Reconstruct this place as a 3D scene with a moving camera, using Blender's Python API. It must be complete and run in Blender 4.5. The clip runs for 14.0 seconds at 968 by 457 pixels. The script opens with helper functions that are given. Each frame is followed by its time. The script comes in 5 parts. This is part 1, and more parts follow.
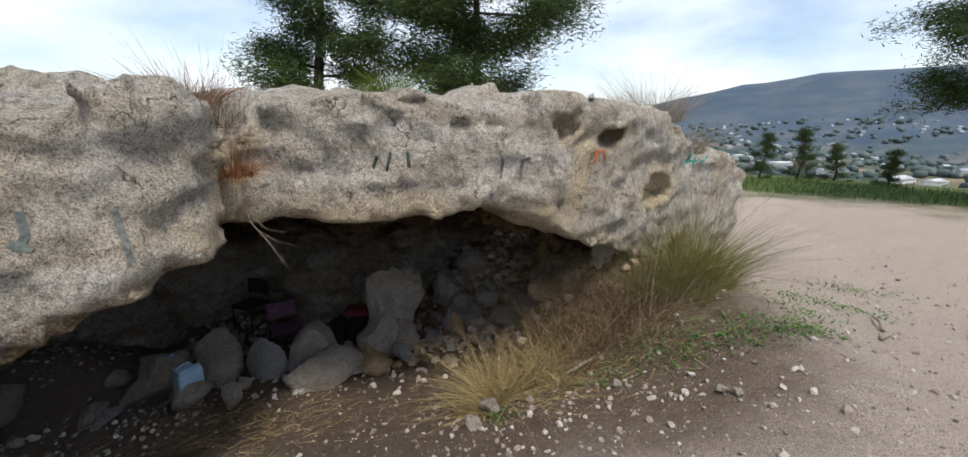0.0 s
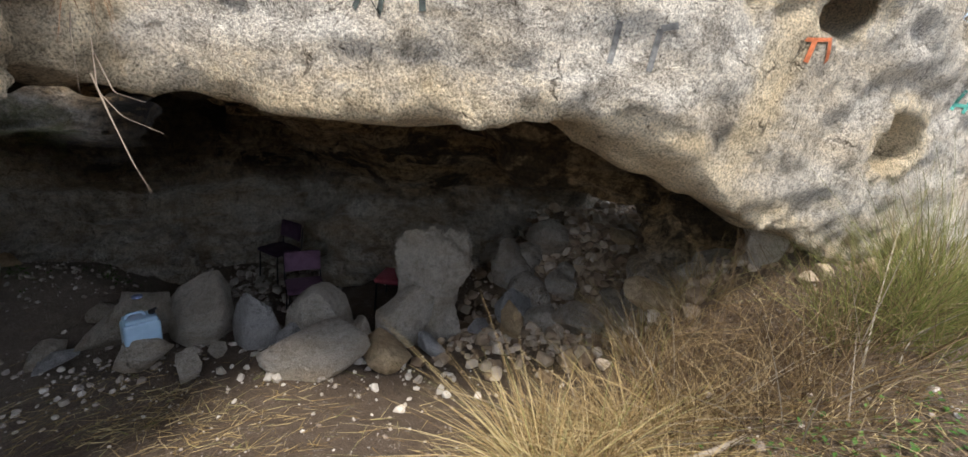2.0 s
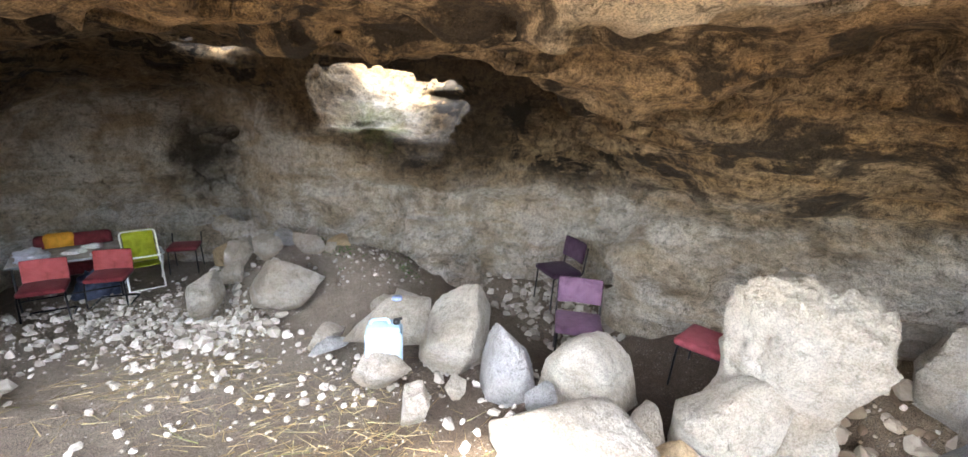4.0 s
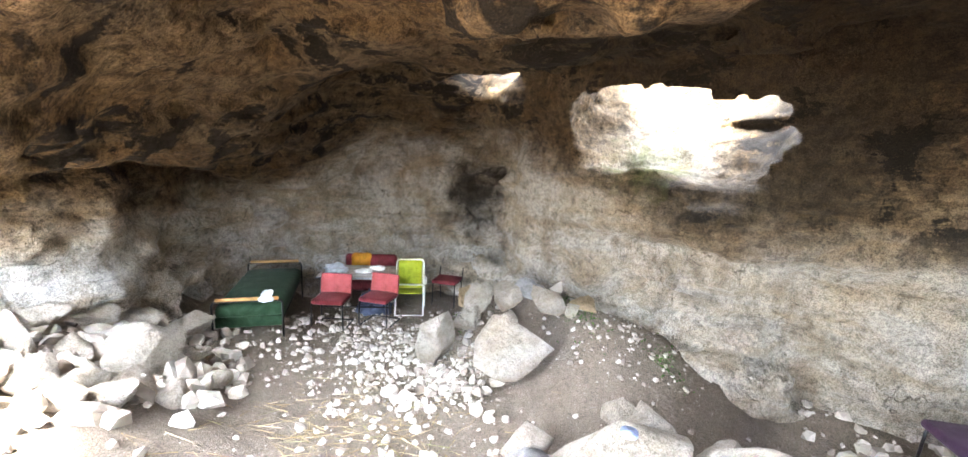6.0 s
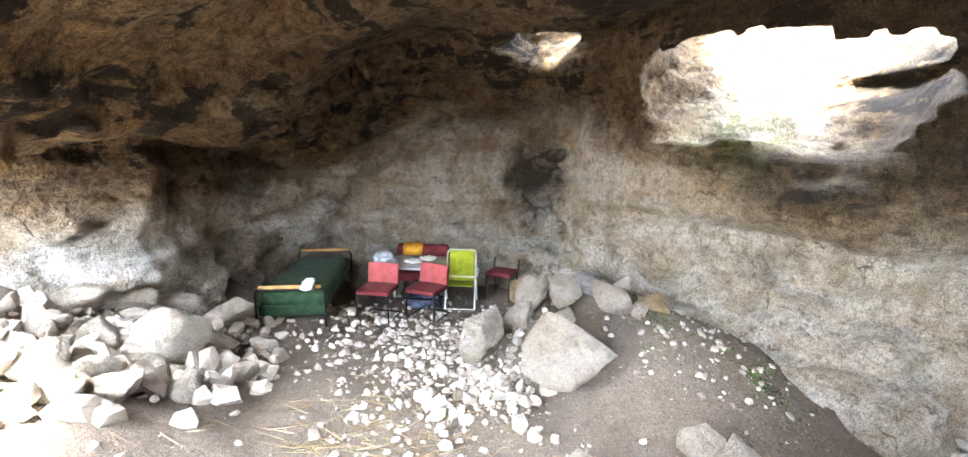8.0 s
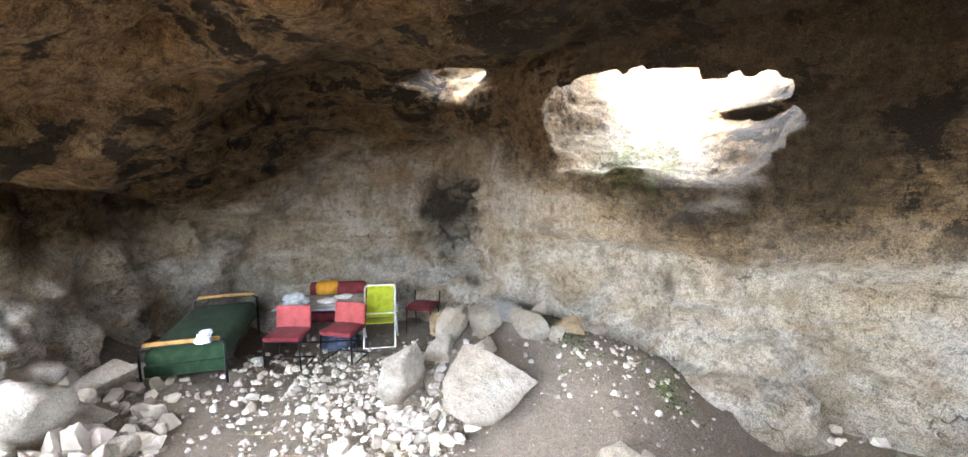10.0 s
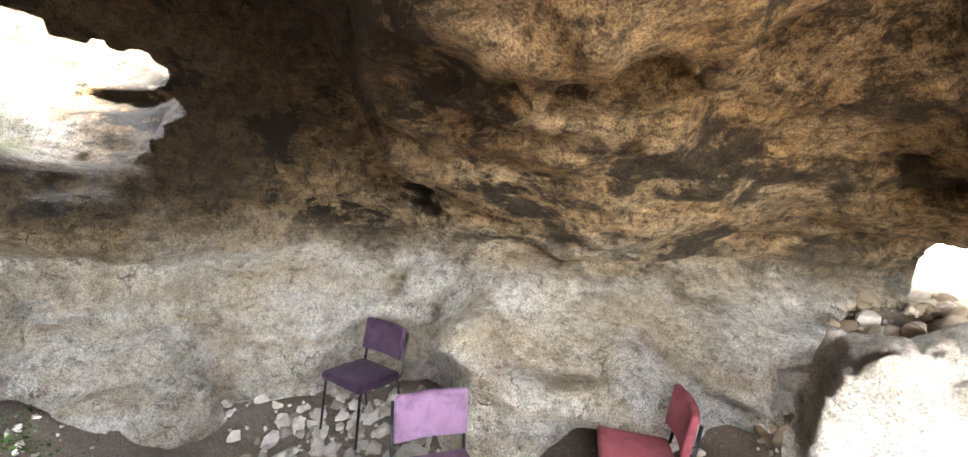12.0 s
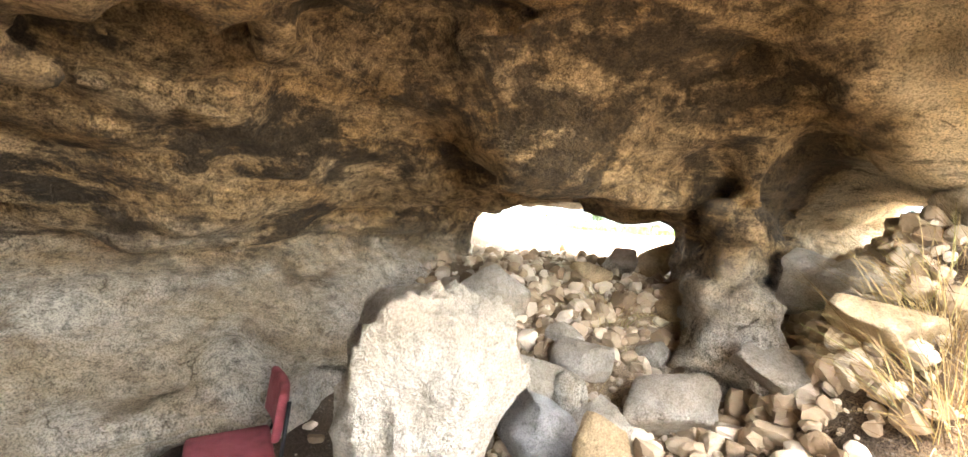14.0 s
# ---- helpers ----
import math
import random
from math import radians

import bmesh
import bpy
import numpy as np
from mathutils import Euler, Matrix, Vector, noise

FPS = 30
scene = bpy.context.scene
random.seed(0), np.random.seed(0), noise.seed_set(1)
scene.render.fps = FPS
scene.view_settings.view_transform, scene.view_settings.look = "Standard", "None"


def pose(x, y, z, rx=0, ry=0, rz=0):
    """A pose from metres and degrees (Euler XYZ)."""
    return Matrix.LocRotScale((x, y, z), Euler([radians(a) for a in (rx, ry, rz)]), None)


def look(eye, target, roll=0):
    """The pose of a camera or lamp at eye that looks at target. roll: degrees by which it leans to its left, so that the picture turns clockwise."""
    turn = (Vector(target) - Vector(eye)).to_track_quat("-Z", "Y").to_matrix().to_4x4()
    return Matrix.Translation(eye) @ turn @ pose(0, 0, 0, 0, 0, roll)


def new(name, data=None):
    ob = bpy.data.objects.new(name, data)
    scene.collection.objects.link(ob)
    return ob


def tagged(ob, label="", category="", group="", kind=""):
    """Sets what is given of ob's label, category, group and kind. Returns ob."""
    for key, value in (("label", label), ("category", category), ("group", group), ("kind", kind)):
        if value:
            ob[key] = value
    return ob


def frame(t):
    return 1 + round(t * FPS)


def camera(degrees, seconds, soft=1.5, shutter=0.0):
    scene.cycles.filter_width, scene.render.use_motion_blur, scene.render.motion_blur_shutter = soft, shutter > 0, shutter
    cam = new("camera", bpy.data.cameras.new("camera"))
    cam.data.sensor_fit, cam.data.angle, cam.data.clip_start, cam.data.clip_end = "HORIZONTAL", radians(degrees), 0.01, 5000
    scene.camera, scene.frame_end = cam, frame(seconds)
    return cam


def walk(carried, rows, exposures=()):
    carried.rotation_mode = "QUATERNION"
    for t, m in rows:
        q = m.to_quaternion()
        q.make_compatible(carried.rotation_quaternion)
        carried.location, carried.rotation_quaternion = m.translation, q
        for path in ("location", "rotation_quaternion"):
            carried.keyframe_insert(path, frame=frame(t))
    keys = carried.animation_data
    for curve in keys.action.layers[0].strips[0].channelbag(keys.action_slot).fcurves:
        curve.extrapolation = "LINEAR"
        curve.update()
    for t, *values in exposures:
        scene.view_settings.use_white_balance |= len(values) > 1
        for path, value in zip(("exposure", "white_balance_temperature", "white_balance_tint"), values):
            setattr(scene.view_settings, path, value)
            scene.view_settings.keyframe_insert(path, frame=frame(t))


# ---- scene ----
cam = camera(94.9, 14.0)
PATH = [
    (0, (-0.014, -0.023, 1.53), (-0.025, 1.926, 1.081), 0.7),
    (0.5, (-0.006, 0.344, 1.294), (0.512, 2.227, 0.861), -3.1),
    (1, (0.015, 0.857, 1.126), (0.345, 2.773, 0.66), 0.6),
    (1.5, (0.046, 1.429, 0.967), (0.071, 3.343, 0.386), 0.7),
    (2, (0.067, 1.891, 0.85), (-0.325, 3.769, 0.283), 5.3),
    (2.5, (-0.023, 2.328, 0.775), (-0.601, 4.173, 0.265), 3.5),
    (3, (-0.235, 2.782, 0.607), (-1.217, 4.442, 0.075), 4.9),
    (3.5, (-0.57, 3.113, 0.464), (-1.716, 4.653, -0.098), 2.4),
    (4, (-0.805, 3.273, 0.339), (-2.274, 4.519, -0.199), 2.9),
    (4.2, (-0.889, 3.381, 0.29), (-2.447, 4.505, -0.266), 4.1),
    (6.5, (-2.253, 4.158, -0.019), (-4.22, 4.141, -0.383), 1.9),
    (7, (-2.421, 4.215, -0.12), (-4.372, 4.109, -0.548), 1.7),
    (9.5, (-2.587, 4.271, -0.1), (-4.565, 4.152, -0.373), -0.1),
    (10.5, (-2.564, 4.371, -0.078), (-4.394, 5.139, -0.325), 0.4),
    (11, (-2.55, 4.4, -0.132), (-4.12, 5.625, -0.319), 1.7),
    (11.5, (-2.527, 4.451, -0.152), (-3.587, 6.137, -0.334), 3.5),
    (12, (-2.469, 4.47, -0.175), (-3.04, 6.381, -0.319), 4.6),
    (12.5, (-2.331, 4.504, -0.181), (-2.394, 6.5, -0.286), 4.9),
    (13, (-2.22, 4.517, -0.171), (-1.901, 6.489, -0.263), 4.7),
    (13.5, (-2.139, 4.509, -0.17), (-1.49, 6.399, -0.259), 3.9),
    (14, (-2.047, 4.496, -0.183), (-1.189, 6.3, -0.291), 3.3),
]
EXPOSURES = [(0, 0.3, 6500, 10), (0.5, 0.4, 6500, 10), (1, 0.6, 6500, 10), (1.5, 0.9, 6550, 10), (2, 1.25, 6600, 10), (2.5, 1.75, 6800, 10), (3, 2.8, 6900, 10), (3.5, 4.3, 7000, 10), (4, 5.05, 6900, 10), (6.5, 6.3, 6850, 10), (9.5, 6.2, 6850, 10), (10.5, 6.35, 6850, 10), (12, 5.95, 7000, 10), (13, 5.85, 7400, 10), (14, 5.5, 7900, 10)]
walk(cam, [(t, look(eye, target, roll)) for t, eye, target, roll in PATH], EXPOSURES)

from mathutils.bvhtree import BVHTree

# ---- world, sun ----
SUN_ELEV, SUN_AZ = 63.0, 155.0      # azimuth measured clockwise from +y
world = bpy.data.worlds.new("world")
scene.world = world
world.use_nodes = True
wn = world.node_tree
bg = wn.nodes["Background"]
sky = wn.nodes.new("ShaderNodeTexSky")
sky.sky_type = "NISHITA"
sky.sun_disc = False
sky.sun_elevation, sky.sun_rotation = radians(SUN_ELEV), radians(SUN_AZ)
sky.air_density, sky.dust_density = 1.0, 1.5
# thin high cloud over the blue
tc = wn.nodes.new("ShaderNodeTexCoord")
mp = wn.nodes.new("ShaderNodeMapping")
mp.inputs["Scale"].default_value = (1.2, 1.2, 3.2)
cn = wn.nodes.new("ShaderNodeTexNoise")
cn.inputs["Scale"].default_value, cn.inputs["Detail"].default_value = 2.2, 7.0
cr = wn.nodes.new("ShaderNodeValToRGB")
cr.color_ramp.elements[0].position, cr.color_ramp.elements[1].position = 0.30, 0.72
cm = wn.nodes.new("ShaderNodeMix")
cm.data_type = "RGBA"
cm.inputs[7].default_value = (7.2, 7.5, 8.0, 1)
wn.links.new(tc.outputs["Generated"], mp.inputs["Vector"])
wn.links.new(mp.outputs["Vector"], cn.inputs["Vector"])
wn.links.new(cn.outputs["Fac"], cr.inputs["Fac"])
wn.links.new(cr.outputs["Color"], cm.inputs[0])
wn.links.new(sky.outputs["Color"], cm.inputs[6])
wn.links.new(cm.outputs[2], bg.inputs["Color"])
bg.inputs["Strength"].default_value = 0.15
sun = new("sun", bpy.data.lights.new("sun", "SUN"))
sun.data.energy, sun.data.angle, sun.data.color = 2.8, radians(12.0), (1.0, 0.93, 0.82)
az, el = radians(SUN_AZ), radians(SUN_ELEV)
TO_SUN = Vector((math.sin(az) * math.cos(el), math.cos(az) * math.cos(el), math.sin(el)))
sun.matrix_world = look((0, 0, 30), Vector((0, 0, 30)) - TO_SUN)


# ---- noise and plan ----
RNG = np.random.default_rng(7)
LATTICE = RNG.random((32, 32, 32)).astype(np.float32)


def fnoise(x, y, z=0.0):
    """Smooth value noise, -1 to 1."""
    x, y, z = np.broadcast_arrays(np.asarray(x, np.float32), np.asarray(y, np.float32), np.asarray(z, np.float32))
    xi, yi, zi = np.floor(x), np.floor(y), np.floor(z)
    fx, fy, fz = x - xi, y - yi, z - zi
    fx, fy, fz = (f * f * (3 - 2 * f) for f in (fx, fy, fz))
    x0, y0, z0 = (a.astype(np.int32) & 31 for a in (xi, yi, zi))
    x1, y1, z1 = (x0 + 1) & 31, (y0 + 1) & 31, (z0 + 1) & 31
    L = LATTICE
    a = L[x0, y0, z0] * (1 - fx) + L[x1, y0, z0] * fx
    b = L[x0, y1, z0] * (1 - fx) + L[x1, y1, z0] * fx
    c = L[x0, y0, z1] * (1 - fx) + L[x1, y0, z1] * fx
    d = L[x0, y1, z1] * (1 - fx) + L[x1, y1, z1] * fx
    return ((a * (1 - fy) + b * fy) * (1 - fz) + (c * (1 - fy) + d * fy) * fz) * 2 - 1


def fbm(x, y, z=0.0, octaves=3, gain=0.5):
    total, amp, k = 0.0, 1.0, 1.0
    for o in range(octaves):
        total = total + amp * fnoise(x * k + 5.2 * o, y * k + 1.7 * o, z * k + 9.1 * o)
        amp, k = amp * gain, k * 2.03
    return total


def sstep(a, b, v):
    f = np.clip((np.asarray(v, float) - a) / (b - a), 0, 1)
    return f * f * (3 - 2 * f)


def poly_sd(px, py, poly):
    """Signed distance to a closed outline in plan, minus inside."""
    d = np.full(np.shape(px), 1e9, np.float32)
    inside = np.zeros(np.shape(px), bool)
    for (ax, ay), (bx, by) in zip(poly, poly[1:] + poly[:1]):
        ex, ey = bx - ax, by - ay
        wx, wy = px - ax, py - ay
        f = np.clip((wx * ex + wy * ey) / (ex * ex + ey * ey), 0, 1)
        d = np.minimum(d, (wx - ex * f) ** 2 + (wy - ey * f) ** 2)
        cross = (ay > py) != (by > py)
        inside ^= cross & (px < ex * (py - ay) / (ey if ey else 1e-9) + ax)
    d = np.sqrt(d)
    return np.where(inside, -d, d)


CAVE = [(0.2, 9.5), (-0.9, 9.3), (-2.3, 8.85), (-3.4, 8.5), (-4.6, 8.55), (-5.6, 7.7), (-6.1, 6.8), (-6.6, 6.5), (-8.3, 5.2), (-9.0, 5.0),
        (-10.0, 4.6), (-10.5, 3.8), (-10.6, 2.5), (-10.2, 1.1), (-8.8, 0.5), (-7.2, 0.7), (-6.3, 0.9), (-5.6, 0.5), (-5.0, -1.2), (-2.0, -1.5),
        (1.0, 1.0), (2.0, 3.4), (3.3, 6.2), (2.6, 6.9), (1.5, 6.6), (0.75, 6.2), (0.7, 6.6), (1.1, 7.2), (2.6, 8.4), (4.6, 9.6), (3.0, 12.0), (0.9, 11.2)]
ROCK = [(-5.2, -1.6), (-4.15, 1.0), (-2.9, 1.75), (-2.1, 2.3), (-1.82, 2.8), (-1.88, 3.2), (-1.95, 3.5), (-1.65, 3.72), (-0.9, 3.8), (0.6, 4.34),
        (1.92, 5.28), (3.3, 6.55), (4.5, 7.75), (4.75, 8.5), (3.8, 9.2), (2.4, 9.7), (0.9, 10.2), (-1.0, 11.2), (-4.0, 12.5), (-8.0, 12.5), (-13.0, 10.0), (-13.0, -2.5)]


def ground_z(x, y):
    """Height of the bare ground and of the cave's floor."""
    x, y = np.asarray(x, float), np.asarray(y, float)
    w = -0.5 * x + 0.87 * y
    drop = np.interp(w, [-1, 0, 1.2, 3.0, 3.6, 4.8, 6.5], [0.0, 0, -0.42, -0.95, -1.25, -1.62, -1.72])
    fade = 1 - sstep(0.9, 3.2, x)
    z = drop * fade
    z = z - 0.15 * np.clip(-x - 2.6, 0, 7) * sstep(-1.5, 1.5, y) - (0.28 * np.clip(y - 5.6, 0, 1.3) - 0.2 * sstep(7.0, 7.7, y)) * (1 - sstep(-1.5, 0, x))
    # plateau beside the rock
    z = z - 0.9 * sstep(0.3, 7.5, x) - 0.012 * np.clip(y, 0, 25) * sstep(0.5, 2.5, x)
    # mound under the lip's end, rubble bank at the back opening
    z = z + 0.30 * np.exp(-((x - 1.7) ** 2 + (y - 4.9) ** 2) / 1.3) + 0.40 * np.exp(-((x - 1.7) ** 2 + (y - 6.2) ** 2) / 0.7) + 0.72 * np.exp(-((x - 1.35) ** 2 / 0.7 + (y - 5.65) ** 2 / 0.35))
    bank = sstep(-1.3, 0.9, x * 0.8 + (y - 7.6) * 0.6) * sstep(6.2, 7.4, y) * (1 - sstep(3.2, 4.5, x)) * (1 - sstep(12, 14, y))
    z = z * (1 - bank) - 0.85 * bank
    # earth slope against the long wall
    along, off = (x + 8.5) * 0.804 + (y - 5.0) * 0.594, (x + 8.5) * 0.594 - (y - 5.0) * 0.804
    z = z + 0.66 * (1 - sstep(0.1, 2.1, off)) * sstep(-0.8, 0.3, along) * (1 - sstep(2.2, 4.6, along))
    # hill behind the rock
    r = np.hypot(x, y)
    hill = np.maximum(sstep(10.5, 13.0, y) * (1 - sstep(0.4, 2.2, x)), sstep(-11.0, -13.0, x)) * (1 - sstep(18, 60, r))
    z = z * (1 - hill) + 1.45 * hill
    z = z - 55 * sstep(27, 230, r)
    return z


def far_z(x, y):
    """Valley and mountains."""
    r = np.hypot(x, y)
    a = np.degrees(np.arctan2(x, y))
    ridge = np.interp(a, [-180, -60, -10, 12, 20, 28, 36, 46, 70, 110, 180], [60, 90, 150, 170, 215, 310, 385, 395, 390, 250, 80])
    ridge = ridge * (1 + 0.06 * fbm(a * 0.11, r * 0.0009, 0, 4))
    return ridge * sstep(1500, 3600, r) + 24 * sstep(500, 1500, r) * fbm(x * 0.003, y * 0.003, 3, 3)


def terrain(x, y):
    r = np.hypot(x, y)
    near = 1 - sstep(10, 16, r)
    z = ground_z(x, y) + far_z(x, y)
    return z + (0.035 * fbm(x * 1.1, y * 1.1, 0, 3) + 0.012 * fbm(x * 7, y * 7, 4, 2)) * near + 0.06 * fbm(x * 0.3, y * 0.3, 1, 2) * sstep(3, 8, r)


def gz(x, y):
    return float(terrain(x, y))


# ---- materials ----
def mat_base(name, rough=0.9):
    m = bpy.data.materials.new(name)
    m.use_nodes = True
    nt = m.node_tree
    b = nt.nodes["Principled BSDF"]
    b.inputs["Roughness"].default_value = rough
    b.inputs["Specular IOR Level"].default_value = 0.25
    return m, nt, b


def n_noise(nt, scale, detail=4, rough=0.55, vec=None, dist=0.0):
    n = nt.nodes.new("ShaderNodeTexNoise")
    n.inputs["Scale"].default_value, n.inputs["Detail"].default_value = scale, detail
    n.inputs["Roughness"].default_value, n.inputs["Distortion"].default_value = rough, dist
    if vec is not None:
        nt.links.new(vec, n.inputs["Vector"])
    return n.outputs["Fac"]


def n_ramp(nt, fac, stops):
    n = nt.nodes.new("ShaderNodeValToRGB")
    e = n.color_ramp.elements
    while len(e) < len(stops):
        e.new(0.5)
    for el_, (p, c) in zip(e, stops):
        el_.position = p
        el_.color = (*c, 1) if len(c) == 3 else c
    nt.links.new(fac, n.inputs["Fac"])
    return n.outputs["Color"]


def n_mix(nt, fac, a, b, mode="MIX"):
    n = nt.nodes.new("ShaderNodeMix")
    n.data_type, n.blend_type = "RGBA", mode
    for sock, v in ((n.inputs[0], fac), (n.inputs[6], a), (n.inputs[7], b)):
        if isinstance(v, (int, float)):
            sock.default_value = v
        elif isinstance(v, tuple):
            sock.default_value = (*v, 1) if len(v) == 3 else v
        else:
            nt.links.new(v, sock)
    return n.outputs[2]


def n_math(nt, op, a, b=0.0, clamp=False):
    n = nt.nodes.new("ShaderNodeMath")
    n.operation, n.use_clamp = op, clamp
    if op == "MULTIPLY_ADD":
        n.inputs[2].default_value = 0.5
    for sock, v in zip(n.inputs, (a, b)):
        if isinstance(v, (int, float)):
            sock.default_value = v
        else:
            nt.links.new(v, sock)
    return n.outputs[0]


def n_bump(nt, b, height, strength=0.5, dist=0.02):
    n = nt.nodes.new("ShaderNodeBump")
    n.inputs["Strength"].default_value, n.inputs["Distance"].default_value = strength, dist
    nt.links.new(height, n.inputs["Height"])
    nt.links.new(n.outputs[0], b.inputs["Normal"])


def coords(nt, scale=(1, 1, 1), turn=(0, 0, 0)):
    t = nt.nodes.new("ShaderNodeTexCoord")
    m_ = nt.nodes.new("ShaderNodeMapping")
    m_.inputs["Scale"].default_value = scale
    m_.inputs["Rotation"].default_value = turn
    nt.links.new(t.outputs["Object"], m_.inputs["Vector"])
    return m_.outputs["Vector"]


def grey(v):
    return (v, v, v)


def simple(name, col, rough=0.6, metal=0.0, var=0.25, scale=14.0, bump=0.15):
    """Painted, woven or metal surface with a little grime."""
    m, nt, b = mat_base(name, rough)
    v = coords(nt)
    f = n_noise(nt, scale, 5, 0.6, v)
    g = n_noise(nt, scale * 9, 3, 0.6, v)
    lo = tuple(c * (1 - var) for c in col)
    hi = tuple(min(1, c * (1 + var * 0.6)) for c in col)
    nt.links.new(n_ramp(nt, f, [(0.3, lo), (0.7, hi)]), b.inputs["Base Color"])
    b.inputs["Metallic"].default_value = metal
    n_bump(nt, b, g, bump, 0.004)
    return m


def rock_material(name, pale, tan, dark, soot, open_air=None):
    """Weathered limestone: pale crust, tan breaks, pits; soot patches on the roof, which darkens inward."""
    m, nt, b = mat_base(name, 0.92)
    v = coords(nt)
    strat = coords(nt, (1, 1, 3.2))
    big = n_noise(nt, 0.9, 5, 0.6, strat, 0.6)
    mid = n_noise(nt, 3.4, 7, 0.65, v, 0.4)
    fine = n_noise(nt, 23, 6, 0.7, v)
    rough_ = n_noise(nt, 11, 8, 0.78, v, 0.35)
    spots = n_noise(nt, 8, 6, 0.75, v, 0.3)

    def crust(pale_, tan_, dark_):
        c_ = n_mix(nt, n_ramp(nt, big, [(0.40, grey(0)), (0.62, grey(1))]), pale_, tan_)
        c_ = n_mix(nt, n_ramp(nt, mid, [(0.30, grey(0.75)), (0.48, grey(0))]), c_, dark_)
        c_ = n_mix(nt, 0.65 if soot else 0.35, c_, n_ramp(nt, fine, [(0.30, grey(0.18)), (0.47, grey(0.85)), (0.8, grey(1.0))]), "MULTIPLY")
        c_ = n_mix(nt, 0.6 if soot else 0.25, c_, n_ramp(nt, rough_, [(0.38, grey(0.20)), (0.47, grey(0.9)), (0.62, grey(1.15))]), "MULTIPLY")
        return n_mix(nt, n_ramp(nt, spots, [(0.33, grey(0.7 if soot else 0.35)), (0.42, grey(0))]), c_, dark_)

    c = crust(pale, tan, dark)
    if soot:
        s1 = n_noise(nt, 1.15, 7, 0.65, v, 0.8)
        s2 = n_noise(nt, 2.6, 6, 0.7, strat, 0.5)
        f = n_math(nt, "ADD", s1, n_math(nt, "MULTIPLY", s2, 0.5))
        geo = nt.nodes.new("ShaderNodeNewGeometry")
        sep = nt.nodes.new("ShaderNodeSeparateXYZ")
        nt.links.new(geo.outputs["Position"], sep.inputs[0])
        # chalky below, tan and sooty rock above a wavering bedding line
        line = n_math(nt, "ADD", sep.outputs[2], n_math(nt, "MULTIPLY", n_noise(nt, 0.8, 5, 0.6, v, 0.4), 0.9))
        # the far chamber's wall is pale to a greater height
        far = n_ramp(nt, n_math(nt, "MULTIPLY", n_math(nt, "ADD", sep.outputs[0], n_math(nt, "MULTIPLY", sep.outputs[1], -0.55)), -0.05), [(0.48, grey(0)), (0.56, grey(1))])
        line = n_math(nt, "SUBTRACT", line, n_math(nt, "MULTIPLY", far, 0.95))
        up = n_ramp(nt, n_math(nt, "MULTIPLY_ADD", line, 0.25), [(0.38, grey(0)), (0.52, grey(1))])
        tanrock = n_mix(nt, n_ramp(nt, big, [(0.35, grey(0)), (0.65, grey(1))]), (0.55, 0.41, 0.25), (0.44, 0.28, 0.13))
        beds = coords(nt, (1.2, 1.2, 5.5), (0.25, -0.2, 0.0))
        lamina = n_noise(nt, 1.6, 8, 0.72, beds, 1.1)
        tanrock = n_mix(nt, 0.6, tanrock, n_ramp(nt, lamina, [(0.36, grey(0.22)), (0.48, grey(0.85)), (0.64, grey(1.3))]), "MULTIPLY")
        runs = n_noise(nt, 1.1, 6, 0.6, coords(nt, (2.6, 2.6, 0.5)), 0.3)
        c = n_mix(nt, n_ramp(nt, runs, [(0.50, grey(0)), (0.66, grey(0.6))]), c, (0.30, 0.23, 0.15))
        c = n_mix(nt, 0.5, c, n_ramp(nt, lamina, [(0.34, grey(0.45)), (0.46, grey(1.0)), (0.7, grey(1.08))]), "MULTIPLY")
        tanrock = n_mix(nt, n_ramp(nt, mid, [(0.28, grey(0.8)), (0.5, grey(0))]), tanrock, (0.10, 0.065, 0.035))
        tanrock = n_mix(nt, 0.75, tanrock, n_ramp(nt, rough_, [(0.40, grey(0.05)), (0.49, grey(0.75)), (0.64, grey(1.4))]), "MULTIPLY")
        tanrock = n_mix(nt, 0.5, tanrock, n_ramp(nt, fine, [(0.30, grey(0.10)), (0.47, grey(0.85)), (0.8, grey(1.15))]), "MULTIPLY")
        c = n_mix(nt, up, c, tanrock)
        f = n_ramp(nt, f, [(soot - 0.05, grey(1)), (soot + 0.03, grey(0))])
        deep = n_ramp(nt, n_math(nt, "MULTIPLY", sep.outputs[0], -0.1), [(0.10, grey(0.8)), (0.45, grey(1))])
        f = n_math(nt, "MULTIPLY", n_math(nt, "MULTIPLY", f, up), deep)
        # the upper rock also grows darker with depth, from x -3 inward
        deep_dark = n_ramp(nt, n_math(nt, "MULTIPLY", sep.outputs[0], -0.1), [(0.30, grey(0)), (0.62, grey(0.62))])
        f = n_math(nt, "MAXIMUM", f, n_math(nt, "MULTIPLY", deep_dark, up))
        # smoke stain of old fires in the niche
        dv = nt.nodes.new("ShaderNodeVectorMath")
        dv.operation = "DISTANCE"
        nt.links.new(geo.outputs["Position"], dv.inputs[0])
        dv.inputs[1].default_value = (-9.9, 4.6, -0.75)
        ds = n_math(nt, "ADD", dv.outputs["Value"], n_math(nt, "MULTIPLY", mid, 1.4))
